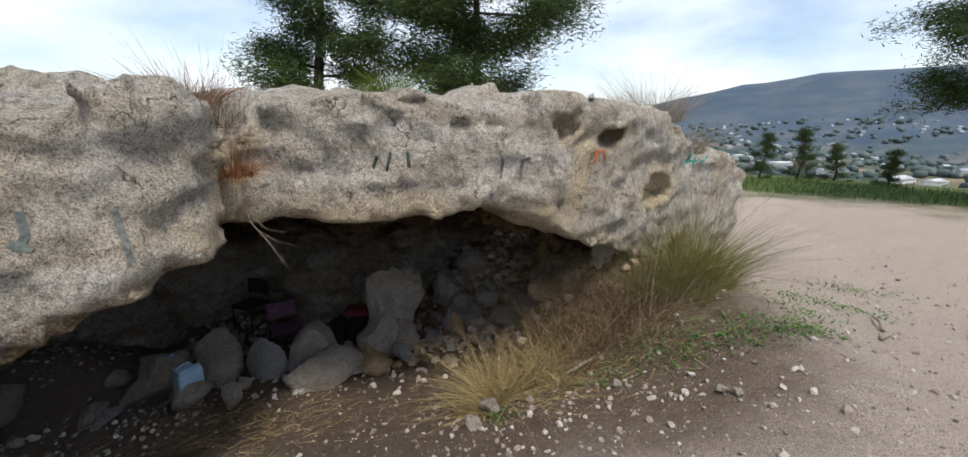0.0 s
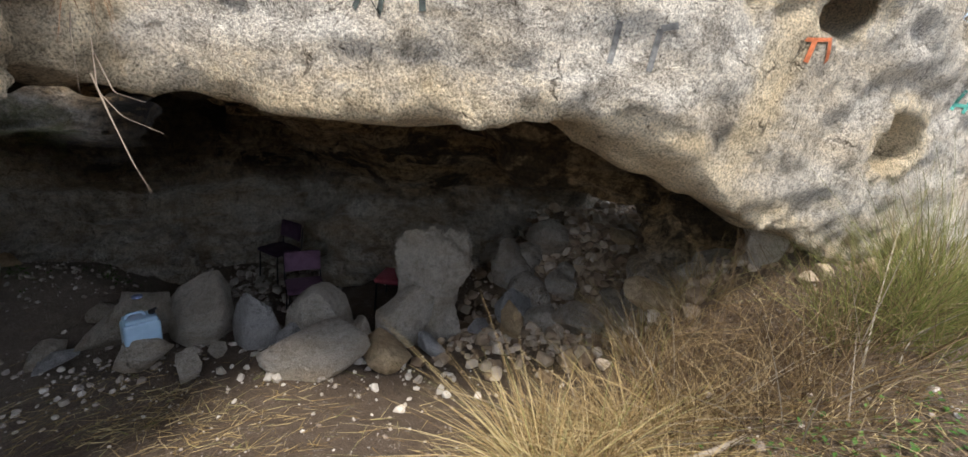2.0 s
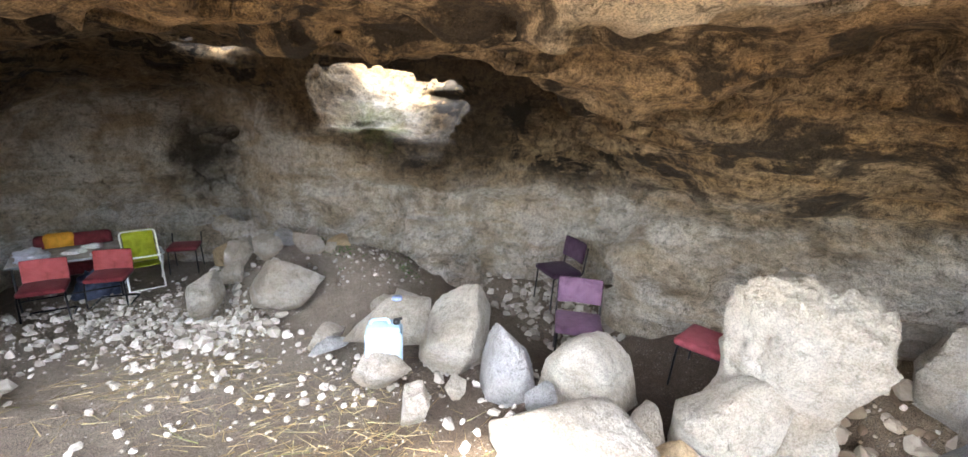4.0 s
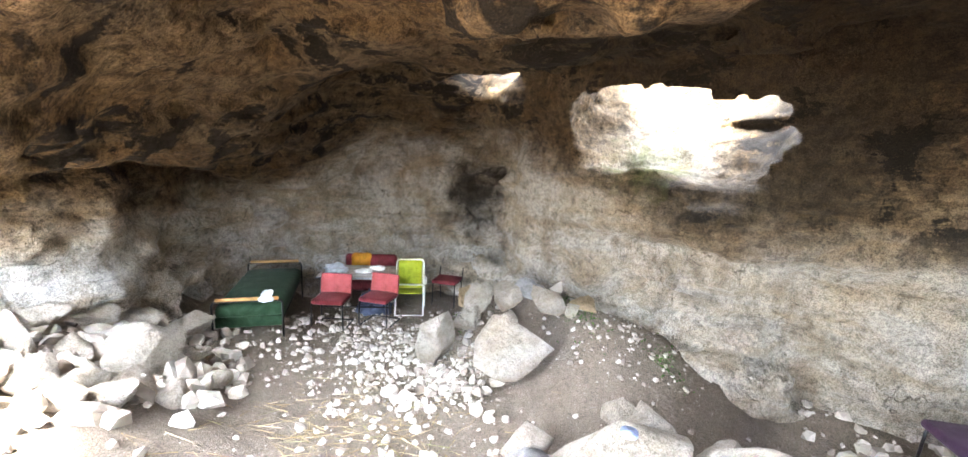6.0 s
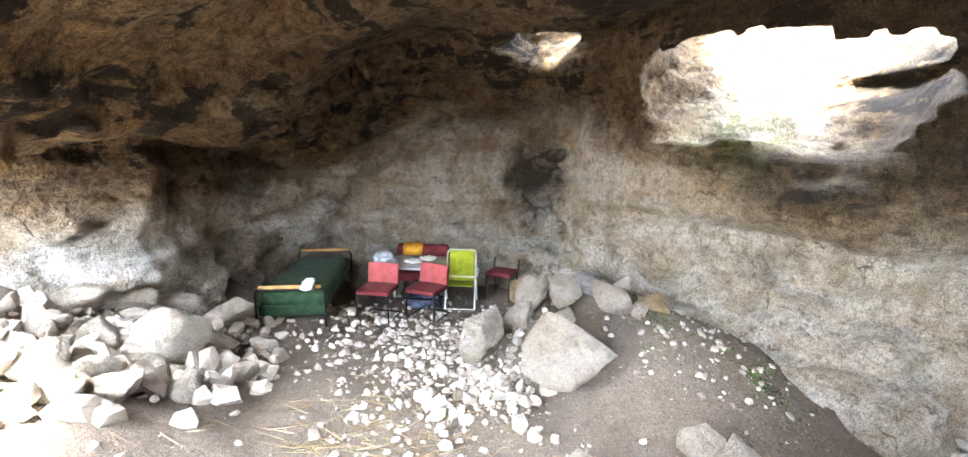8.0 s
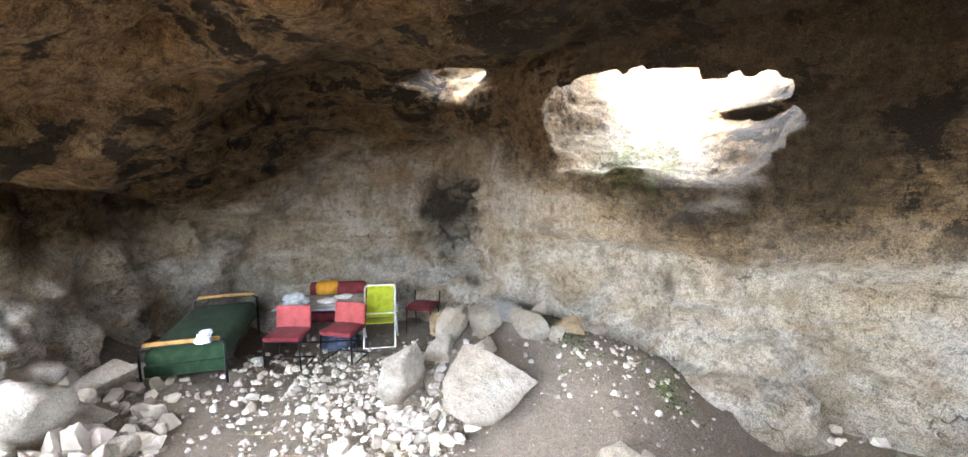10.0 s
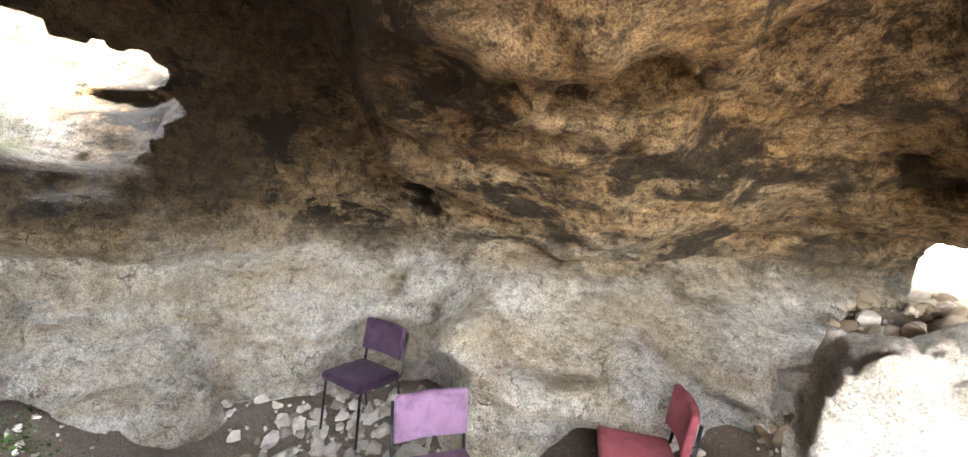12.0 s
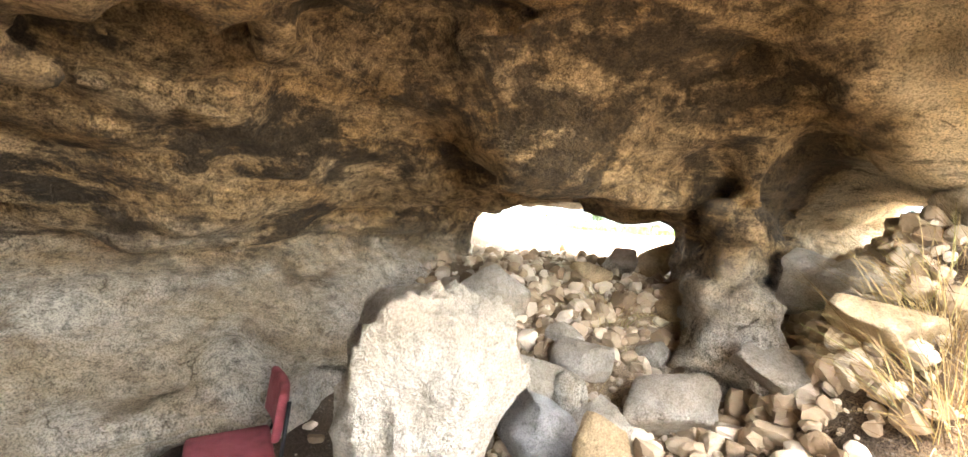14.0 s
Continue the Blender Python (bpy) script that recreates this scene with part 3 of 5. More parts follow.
def surface_nets(ax, ay, azs, f):
    """Quads along the zero of f, one vertex a cell."""
    s = f < 0
    nx, ny, nz = f.shape
    P = np.stack([g.astype(np.float32) for g in np.meshgrid(ax, ay, azs, indexing="ij")], -1)
    acc = np.zeros((nx - 1, ny - 1, nz - 1, 3), np.float32)
    cnt = np.zeros((nx - 1, ny - 1, nz - 1), np.float32)

    def sl(o, n):
        return slice(o, n - 1 + o)
    edges = []
    for axis in range(3):
        u, w = [a for a in range(3) if a != axis]
        for ou in (0, 1):
            for ow in (0, 1):
                o0 = [0, 0, 0]
                o0[u], o0[w] = ou, ow
                o1 = list(o0)
                o1[axis] = 1
                i0 = tuple(sl(o, n) for o, n in zip(o0, (nx, ny, nz)))
                i1 = tuple(sl(o, n) for o, n in zip(o1, (nx, ny, nz)))
                ch = s[i0] != s[i1]
                idx = np.nonzero(ch)
                a, b_ = f[i0][idx], f[i1][idx]
                k = (a / (a - b_))[:, None]
                acc[idx] += P[i0][idx] * (1 - k) + P[i1][idx] * k
                cnt[idx] += 1
    cells = np.nonzero(cnt)
    ids = np.full(cnt.shape, -1, np.int64)
    ids[cells] = np.arange(len(cells[0]))
    verts = acc[cells] / cnt[cells][:, None]
    quads = []
    for axis in range(3):
        u, w = (axis + 1) % 3, (axis + 2) % 3
        lo = [slice(0, n) for n in f.shape]
        hi = list(lo)
        lo[axis], hi[axis] = slice(0, -1), slice(1, None)
        a, b_ = s[tuple(lo)], s[tuple(hi)]
        ch = a != b_
        idx = np.array(np.nonzero(ch))
        ok = (idx[u] > 0) & (idx[w] > 0) & (idx[u] < f.shape[u] - 1) & (idx[w] < f.shape[w] - 1)
        idx = idx[:, ok]
        flip = a[tuple(idx)]
        c = []
        for du, dw in ((-1, -1), (0, -1), (0, 0), (-1, 0)):
            j = idx.copy()
            j[u] += du
            j[w] += dw
            c.append(ids[tuple(j)])
        q = np.stack(c, 1)
        q[~flip] = q[~flip][:, ::-1]
        quads.append(q)
    return verts, np.concatenate(quads), cells


def build_rock():
    ax, ay, azs, f, kind, lip = rock_field()
    verts, quads, cells = surface_nets(ax, ay, azs, f)
    inside, near_lip = kind[cells], lip[cells]
    c = verts[quads]
    nrm = np.cross(c[:, 2] - c[:, 0], c[:, 3] - c[:, 1])
    nrm /= np.linalg.norm(nrm, axis=1)[:, None] + 1e-9
    mid = c.mean(1)
    # leave out what lies buried
    keep = (mid[:, 2] > -2.95) & (mid[:, 0] > -13.2) & (mid[:, 1] > -2.8) & (mid[:, 1] < 12.8)
    keep &= mid[:, 2] > terrain(mid[:, 0], mid[:, 1]) - 0.25
    ins = inside[quads].mean(1) >= 0.5
    roof = ins & (mid[:, 2] > 0.1)
    wall = ins & ~roof
    for name, sel, mat, label, cat in (
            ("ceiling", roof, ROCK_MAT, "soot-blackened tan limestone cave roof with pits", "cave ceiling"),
            ("wall_north", wall & ((mid[:, 1] > 5.2) | (mid[:, 0] > -5)), ROCK_MAT, "chalky grey cave wall with a worn ledge", "cave wall"),
            ("wall_west", wall & (mid[:, 1] <= 5.2) & (mid[:, 0] <= -5), ROCK_MAT, "pale tan cave wall behind the furniture", "cave wall"),
            ("rock_outcrop", ~ins, ROCK_MAT, "weathered pale limestone slab overhanging the cave mouth", "rock")):
        q = quads[sel & keep]
        used, inv = np.unique(q, return_inverse=True)
        ob = mesh_ob(name, verts[used].tolist(), inv.reshape(-1, 4).tolist(), mat)
        at = ob.data.attributes.new("sheltered", "FLOAT", "POINT")
        at.data.foreach_set("value", inside[used].astype(np.float32))
        at = ob.data.attributes.new("lip", "FLOAT", "POINT")
        at.data.foreach_set("value", near_lip[used].astype(np.float32))
        tagged(ob, label, cat, kind="structure")
    return BVHTree.FromPolygons(verts[:].tolist(), quads[keep].tolist())


ROCK_BVH = build_rock()

# ---- parts and shapes ----
def part(name, data, material, parent, label=""):
    """Link (verts, faces) or a bmesh as one mesh under a thing or a part."""
    me = bpy.data.meshes.new(name)
    if isinstance(data, bmesh.types.BMesh):
        data.to_mesh(me)
        data.free()
    else:
        me.from_pydata([tuple(v) for v in data[0]], [], [tuple(f) for f in data[1]])
    me.polygons.foreach_set("use_smooth", np.ones(len(me.polygons), bool))
    me.materials.append(material)
    ob = new(name, me)
    ob.parent = parent
    if label:
        tagged(ob, label)
    return ob


def thing(name, x, y, rz, label, category, group="", z=None, rx=0, ry=0):
    ob = new(name)
    ob.empty_display_size = 0.1
    ob.matrix_basis = pose(x, y, gz(x, y) if z is None else z, rx, ry, rz)
    return tagged(ob, label, category, group)


def block(sx, sy, sz, at=(0, 0, 0), r=0.01, seg=2, m=None):
    bm = bmesh.new()
    bmesh.ops.create_cube(bm, size=1)
    bmesh.ops.scale(bm, vec=(sx, sy, sz), verts=bm.verts)
    bmesh.ops.bevel(bm, geom=bm.edges[:], offset=min(r, sx * 0.45, sy * 0.45, sz * 0.45), segments=seg, affect="EDGES", profile=0.5)
    if m is not None:
        bmesh.ops.transform(bm, matrix=m, verts=bm.verts)
    bmesh.ops.translate(bm, vec=at, verts=bm.verts)
    return bm


def tube(points, radius, sides=8):
    """A round bar along points; radius is one number or one a point."""
    pts = [Vector(p) for p in points]
    rad = [radius] * len(pts) if isinstance(radius, (int, float)) else list(radius)
    verts, faces, side = [], [], None
    for i, p in enumerate(pts):
        d = (pts[min(i + 1, len(pts) - 1)] - pts[max(i - 1, 0)]).normalized()
        if side is None:
            side = d.orthogonal().normalized()
        side = (side - d * side.dot(d)).normalized()
        up = d.cross(side)
        for k in range(sides):
            a = 2 * math.pi * k / sides
            verts.append(p + (side * math.cos(a) + up * math.sin(a)) * rad[i])
    for i in range(len(pts) - 1):
        for k in range(sides):
            a, b_ = i * sides + k, i * sides + (k + 1) % sides
            faces.append((a, b_, b_ + sides, a + sides))
    faces.append(tuple(range(sides))[::-1])
    faces.append(tuple(range((len(pts) - 1) * sides, len(pts) * sides)))
    return verts, faces


def bent(points, r=0.05, n=4):
    """Round off the corners of a polyline."""
    out = [Vector(points[0])]
    for a, b_, c in zip(points, points[1:], points[2:]):
        a, b_, c = Vector(a), Vector(b_), Vector(c)
        p, q = b_ + (a - b_).normalized() * r, b_ + (c - b_).normalized() * r
        for i in range(n + 1):
            k = i / n
            out.append(p * (1 - k) ** 2 + b_ * 2 * k * (1 - k) + q * k * k)
    return out + [Vector(points[-1])]


ICO = {}


def ico(sub):
    if sub not in ICO:
        bm = bmesh.new()
        bmesh.ops.create_icosphere(bm, subdivisions=sub, radius=1)
        bm.verts.ensure_lookup_table()
        ICO[sub] = (np.array([v.co[:] for v in bm.verts]), np.array([[v.index for v in f.verts] for f in bm.faces]))
        bm.free()
    return ICO[sub]


def stone_shape(seed, sub=4, cuts=9, rough=0.05, sharp=0.72, square=1.0):
    """A broken block: a ball cut by planes, then weathered. Fits a box from -1 to 1."""
    rng = np.random.default_rng(seed)
    v, f = ico(sub)
    v = np.sign(v) * np.abs(v) ** square
    for _ in range(cuts):
        n = rng.normal(size=3)
        n /= np.linalg.norm(n)
        d = rng.uniform(sharp - 0.22, sharp + 0.12)
        over = v @ n - d
        v -= np.where(over > 0, over * 0.97, 0)[:, None] * n
    o = rng.uniform(0, 30, 3)
    k = 1 + 1.6 * rough * fbm(v[:, 0] * 1.6 + o[0], v[:, 1] * 1.6 + o[1], v[:, 2] * 1.6 + o[2], 2)
    k += rough * 0.8 * fbm(v[:, 0] * 5 + o[1], v[:, 1] * 5 + o[2], v[:, 2] * 5 + o[0], 3, 0.6)
    v *= k[:, None]
    lo, hi = v.min(0), v.max(0)
    return (v - (lo + hi) / 2) / ((hi - lo) / 2), f


def stone_mat(name, a, b_, c):
    return rock_material(name, a, b_, c, 0)


GREY_STONE = stone_mat("grey_stone", (0.46, 0.46, 0.47), (0.48, 0.47, 0.46), (0.33, 0.32, 0.31))
TAN_STONE = stone_mat("tan_stone", (0.62, 0.48, 0.31), (0.52, 0.37, 0.21), (0.35, 0.25, 0.15))
PALE_STONE = stone_mat("pale_stone", (0.62, 0.58, 0.51), (0.50, 0.43, 0.34), (0.42, 0.36, 0.28))


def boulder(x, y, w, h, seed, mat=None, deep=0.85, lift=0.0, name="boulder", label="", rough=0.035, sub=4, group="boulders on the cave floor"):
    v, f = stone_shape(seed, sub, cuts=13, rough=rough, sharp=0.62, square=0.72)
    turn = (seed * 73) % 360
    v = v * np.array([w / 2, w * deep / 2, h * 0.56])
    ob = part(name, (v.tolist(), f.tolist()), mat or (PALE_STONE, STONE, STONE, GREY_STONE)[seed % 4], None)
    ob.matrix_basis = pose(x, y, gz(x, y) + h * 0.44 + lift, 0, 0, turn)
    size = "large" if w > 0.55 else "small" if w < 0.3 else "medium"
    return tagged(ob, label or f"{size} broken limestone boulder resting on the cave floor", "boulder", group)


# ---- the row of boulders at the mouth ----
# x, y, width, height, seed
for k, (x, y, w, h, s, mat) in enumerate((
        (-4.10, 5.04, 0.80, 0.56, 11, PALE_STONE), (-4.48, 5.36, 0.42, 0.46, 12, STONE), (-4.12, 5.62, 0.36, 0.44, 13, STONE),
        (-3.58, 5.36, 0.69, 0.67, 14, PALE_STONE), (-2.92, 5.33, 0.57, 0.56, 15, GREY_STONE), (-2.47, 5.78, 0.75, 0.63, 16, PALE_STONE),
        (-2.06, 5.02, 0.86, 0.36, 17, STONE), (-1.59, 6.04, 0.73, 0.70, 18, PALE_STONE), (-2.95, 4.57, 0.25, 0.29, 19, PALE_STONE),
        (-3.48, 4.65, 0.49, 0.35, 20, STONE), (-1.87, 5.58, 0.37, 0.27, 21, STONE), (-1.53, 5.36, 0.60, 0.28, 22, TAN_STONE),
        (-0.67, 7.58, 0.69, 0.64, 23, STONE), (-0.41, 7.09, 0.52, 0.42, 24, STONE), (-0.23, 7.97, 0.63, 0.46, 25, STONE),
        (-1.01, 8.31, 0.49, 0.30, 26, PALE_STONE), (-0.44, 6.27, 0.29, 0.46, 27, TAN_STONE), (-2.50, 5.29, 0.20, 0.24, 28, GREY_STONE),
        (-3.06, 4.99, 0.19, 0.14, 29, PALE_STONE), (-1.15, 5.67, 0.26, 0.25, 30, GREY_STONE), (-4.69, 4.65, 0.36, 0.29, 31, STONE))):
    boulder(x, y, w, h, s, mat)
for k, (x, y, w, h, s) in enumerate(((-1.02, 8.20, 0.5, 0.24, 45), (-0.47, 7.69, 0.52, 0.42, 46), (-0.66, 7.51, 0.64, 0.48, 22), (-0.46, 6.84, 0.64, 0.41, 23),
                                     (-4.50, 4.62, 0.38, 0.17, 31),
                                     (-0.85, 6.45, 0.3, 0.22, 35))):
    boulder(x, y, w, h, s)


def rock_stump():
    """The upright block, broad on top and drawn in below."""
    v, f = stone_shape(51, 6, cuts=7, rough=0.08, sharp=1.0, square=0.55)
    z = v[:, 2]
    waist = 1 - 0.22 * np.exp(-((z + 0.1) / 0.4) ** 2) + 0.10 * sstep(-0.4, -1.0, z)
    v = np.stack([v[:, 0] * 0.46 * waist + 0.06 * z, v[:, 1] * 0.42 * waist, z * 0.78], 1)
    n = 0.10 * fbm(v[:, 0] * 5, v[:, 1] * 5, v[:, 2] * 3, 5, 0.65) - 0.11 * np.abs(fbm(v[:, 0] * 4 + 4, v[:, 1] * 4, v[:, 2] * 4, 3, 0.6))
    n = n * (1 - 0.7 * sstep(0.55, 0.95, z))
    v *= (1 + n)[:, None]
    ob = part("rock_stump", (v.tolist(), f.tolist()), PALE_STONE, None)
    ob.matrix_basis = pose(-1.46, 6.36, gz(-1.46, 6.36) + 0.66, 0, 3, 25)
    tagged(ob, "tall upright cream limestone block narrowing at its waist", "boulder", "boulders on the cave floor")


rock_stump()

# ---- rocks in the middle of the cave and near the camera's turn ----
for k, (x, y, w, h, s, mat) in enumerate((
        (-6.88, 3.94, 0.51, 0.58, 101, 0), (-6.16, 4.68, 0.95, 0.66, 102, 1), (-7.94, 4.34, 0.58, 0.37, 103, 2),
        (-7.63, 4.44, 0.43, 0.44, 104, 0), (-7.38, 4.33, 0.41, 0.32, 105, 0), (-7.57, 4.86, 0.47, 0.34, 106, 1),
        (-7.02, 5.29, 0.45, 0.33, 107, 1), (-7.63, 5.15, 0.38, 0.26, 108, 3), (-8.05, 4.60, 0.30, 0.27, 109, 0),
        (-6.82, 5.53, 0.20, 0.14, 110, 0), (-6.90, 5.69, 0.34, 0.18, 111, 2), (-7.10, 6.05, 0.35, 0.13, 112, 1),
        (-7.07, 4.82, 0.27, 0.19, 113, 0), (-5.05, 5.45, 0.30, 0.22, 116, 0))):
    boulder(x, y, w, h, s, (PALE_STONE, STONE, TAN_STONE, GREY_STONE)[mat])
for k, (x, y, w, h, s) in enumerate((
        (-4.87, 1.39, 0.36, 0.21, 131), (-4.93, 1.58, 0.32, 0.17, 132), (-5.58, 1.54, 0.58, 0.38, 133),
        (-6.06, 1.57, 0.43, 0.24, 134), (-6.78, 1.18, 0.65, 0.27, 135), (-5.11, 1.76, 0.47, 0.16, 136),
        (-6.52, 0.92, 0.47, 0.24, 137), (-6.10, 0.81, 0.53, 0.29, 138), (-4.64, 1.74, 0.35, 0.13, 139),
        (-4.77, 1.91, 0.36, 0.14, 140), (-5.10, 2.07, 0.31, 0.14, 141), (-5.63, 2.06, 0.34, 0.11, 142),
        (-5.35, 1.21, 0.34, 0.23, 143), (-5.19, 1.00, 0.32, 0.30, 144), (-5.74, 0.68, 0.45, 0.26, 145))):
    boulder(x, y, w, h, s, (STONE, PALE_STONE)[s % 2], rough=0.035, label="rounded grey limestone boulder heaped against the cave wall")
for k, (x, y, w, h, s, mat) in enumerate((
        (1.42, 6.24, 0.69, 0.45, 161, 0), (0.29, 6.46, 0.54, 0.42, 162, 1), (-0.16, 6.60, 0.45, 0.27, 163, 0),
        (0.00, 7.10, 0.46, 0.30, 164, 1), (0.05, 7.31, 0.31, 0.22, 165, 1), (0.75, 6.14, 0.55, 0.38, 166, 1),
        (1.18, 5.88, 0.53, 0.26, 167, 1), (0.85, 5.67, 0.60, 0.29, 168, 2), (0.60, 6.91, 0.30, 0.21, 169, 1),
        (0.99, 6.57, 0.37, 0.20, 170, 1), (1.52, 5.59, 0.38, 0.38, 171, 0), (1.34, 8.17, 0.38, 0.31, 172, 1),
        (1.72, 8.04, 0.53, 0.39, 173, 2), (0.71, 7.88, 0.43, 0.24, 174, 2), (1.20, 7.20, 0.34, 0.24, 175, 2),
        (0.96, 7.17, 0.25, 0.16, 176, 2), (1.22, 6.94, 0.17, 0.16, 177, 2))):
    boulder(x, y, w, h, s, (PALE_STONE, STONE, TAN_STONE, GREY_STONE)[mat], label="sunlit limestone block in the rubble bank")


# ---- heaps of stones too many to count ----
def scatter(name, label, category, spots, mat, sub=1, seed=3):
    """spots: rows of x, y, z, size. One joined heap of small stones."""
    shapes = [stone_shape(900 + i, sub, cuts=8, rough=0.07, sharp=0.66, square=0.75) for i in range(8)]
    rng = np.random.default_rng(seed)
    V, Fc, base = [], [], 0
    for x, y, z, s in spots:
        v, f = shapes[rng.integers(8)]
        a = rng.uniform(0, 6.28)
        c, n = math.cos(a), math.sin(a)
        sc = s * 0.5 * np.array([1.0, rng.uniform(0.65, 0.95), rng.uniform(0.6, 0.9)])
        q = v * sc
        tx, ty = rng.normal(0, 0.45, 2)
        q = np.stack([q[:, 0], q[:, 1] * math.cos(tx) - q[:, 2] * math.sin(tx), q[:, 1] * math.sin(tx) + q[:, 2] * math.cos(tx)], 1)
        q = np.stack([q[:, 0] * math.cos(ty) + q[:, 2] * math.sin(ty), q[:, 1], q[:, 2] * math.cos(ty) - q[:, 0] * math.sin(ty)], 1)
        q = np.stack([q[:, 0] * c - q[:, 1] * n + x, q[:, 0] * n + q[:, 1] * c + y, q[:, 2] + z + sc[2] * 0.45], 1)
        V.append(q)
        Fc.append(f + base)
        base += len(q)
    ob = mesh_ob(name, np.concatenate(V).tolist(), np.concatenate(Fc).tolist(), mat, smooth=False)
    return tagged(ob, label, category, kind="stuff")


def spread(n, cx, cy, rx, ry, s0, s1, seed, power=2.2, keep=None):
    rng = np.random.default_rng(seed)
    x = cx + rx * rng.normal(size=n) * 0.5
    y = cy + ry * rng.normal(size=n) * 0.5
    s = s0 + (s1 - s0) * rng.random(n) ** power
    if keep is not None:
        ok = keep(x, y)
        x, y, s = x[ok], y[ok], s[ok]
    z = terrain(x, y)
    return np.stack([x, y, z, s], 1)


def rubble_material(name, a, b_, c):
    m, nt, b = mat_base(name, 0.93)
    geo = nt.nodes.new("ShaderNodeNewGeometry")
    v = coords(nt)
    col = n_ramp(nt, geo.outputs["Random Per Island"], [(0.0, a), (0.5, b_), (1.0, c)])
    fine = n_noise(nt, 40, 5, 0.7, v)
    mid = n_noise(nt, 9, 4, 0.6, v)
    col = n_mix(nt, 0.6, col, n_ramp(nt, mid, [(0.3, grey(0.6)), (0.65, grey(1))]), "MULTIPLY")
    nt.links.new(col, b.inputs["Base Color"])
    n_bump(nt, b, n_math(nt, "ADD", fine, mid), 0.6, 0.02)
    return m


RUBBLE = rubble_material("grey_rubble", (0.30, 0.26, 0.22), (0.46, 0.42, 0.37), (0.60, 0.56, 0.51))
WARM_RUBBLE = rubble_material("warm_rubble", (0.22, 0.155, 0.10), (0.40, 0.31, 0.22), (0.58, 0.50, 0.41))
GRAVEL = rubble_material("gravel", (0.20, 0.16, 0.13), (0.34, 0.29, 0.25), (0.52, 0.48, 0.44))

scatter("floor_rubble", "pale broken stones strewn over the cave floor", "rubble", np.concatenate([
    spread(1300, -7.6, 3.0, 2.0, 1.7, 0.015, 0.12, 21, 4), spread(420, -6.4, 5.9, 1.3, 0.7, 0.01, 0.07, 29, 4), spread(900, -5.6, 3.6, 2.4, 1.0, 0.01, 0.08, 22, 4),
    spread(350, -6.2, 4.1, 1.0, 0.5, 0.02, 0.16, 23, 3), spread(350, -4.2, 7.5, 1.2, 0.7, 0.03, 0.15, 24),
    spread(200, -3.6, 4.6, 1.4, 0.6, 0.015, 0.08, 25, 4), spread(220, -2.0, 5.2, 1.4, 0.6, 0.02, 0.12, 26, 3),
    spread(120, -8.6, 5.0, 1.0, 0.6, 0.08, 0.34, 27), spread(160, -5.3, 1.8, 1.2, 0.5, 0.06, 0.25, 28)]), RUBBLE)
scatter("rubble_bank", "warm tan rubble banked up to the back opening", "rubble", np.concatenate([
    spread(2200, 0.2, 7.6, 1.6, 1.5, 0.02, 0.22, 31, 3.5), spread(700, 1.5, 6.3, 1.2, 0.6, 0.03, 0.26, 32, 3), spread(500, 0.9, 5.9, 0.9, 0.5, 0.03, 0.22, 38, 3), spread(700, 0.9, 9.0, 1.6, 1.6, 0.03, 0.22, 33, 3),
    spread(320, -0.6, 6.3, 0.9, 0.7, 0.03, 0.2, 34, 3)]), WARM_RUBBLE, sub=2)
scatter("left_heap", "grey stones heaped along the foot of the cave wall", "rubble", np.concatenate([
    spread(330, -5.7, 1.0, 1.6, 0.5, 0.06, 0.26, 36)]), RUBBLE, sub=2)
scatter("gravel", "loose gravel on the trodden ground", "gravel", np.concatenate([
    spread(4200, 2.2, 2.2, 3.6, 2.6, 0.006, 0.04, 41, 5), spread(1800, 6.0, 4.0, 5.0, 4.0, 0.01, 0.08, 42, 6), spread(900, 0.6, 3.4, 1.6, 1.3, 0.008, 0.07, 43, 5),
    spread(300, -1.3, 3.7, 1.3, 0.9, 0.006, 0.03, 44, 3)]), GRAVEL)
for x, y, w, h, s in ((0.04, 3.48, 0.20, 0.16, 61), (1.86, 3.12, 0.10, 0.06, 62), (1.95, 3.05, 0.09, 0.05, 63), (0.4, 3.55, 0.08, 0.06, 64), (1.2, 3.6, 0.09, 0.05, 65), (4.9, 3.2, 0.35, 0.10, 66), (4.5, 3.6, 0.2, 0.08, 67), (-0.1, 3.2, 0.16, 0.10, 68)):
    boulder(x, y, w, h, s, PALE_STONE, name="stone", label="pale loose stone lying on the bare ground", group="loose stones", sub=3)


# ---- furniture ----
def cloth(name, col, rough=0.85):
    m, nt, b = mat_base(name, rough)
    v = coords(nt)
    weave = n_noise(nt, 260, 2, 0.5, v)
    dirt = n_noise(nt, 7, 6, 0.65, v, 0.5)
    base = n_ramp(nt, dirt, [(0.28, tuple(c * 0.55 for c in col)), (0.5, col), (0.8, tuple(min(1, c * 1.25 + 0.02) for c in col))])
    nt.links.new(base, b.inputs["Base Color"])
    b.inputs["Sheen Weight"].default_value = 0.03
    n_bump(nt, b, n_math(nt, "ADD", weave, dirt), 0.35, 0.006)
    return m


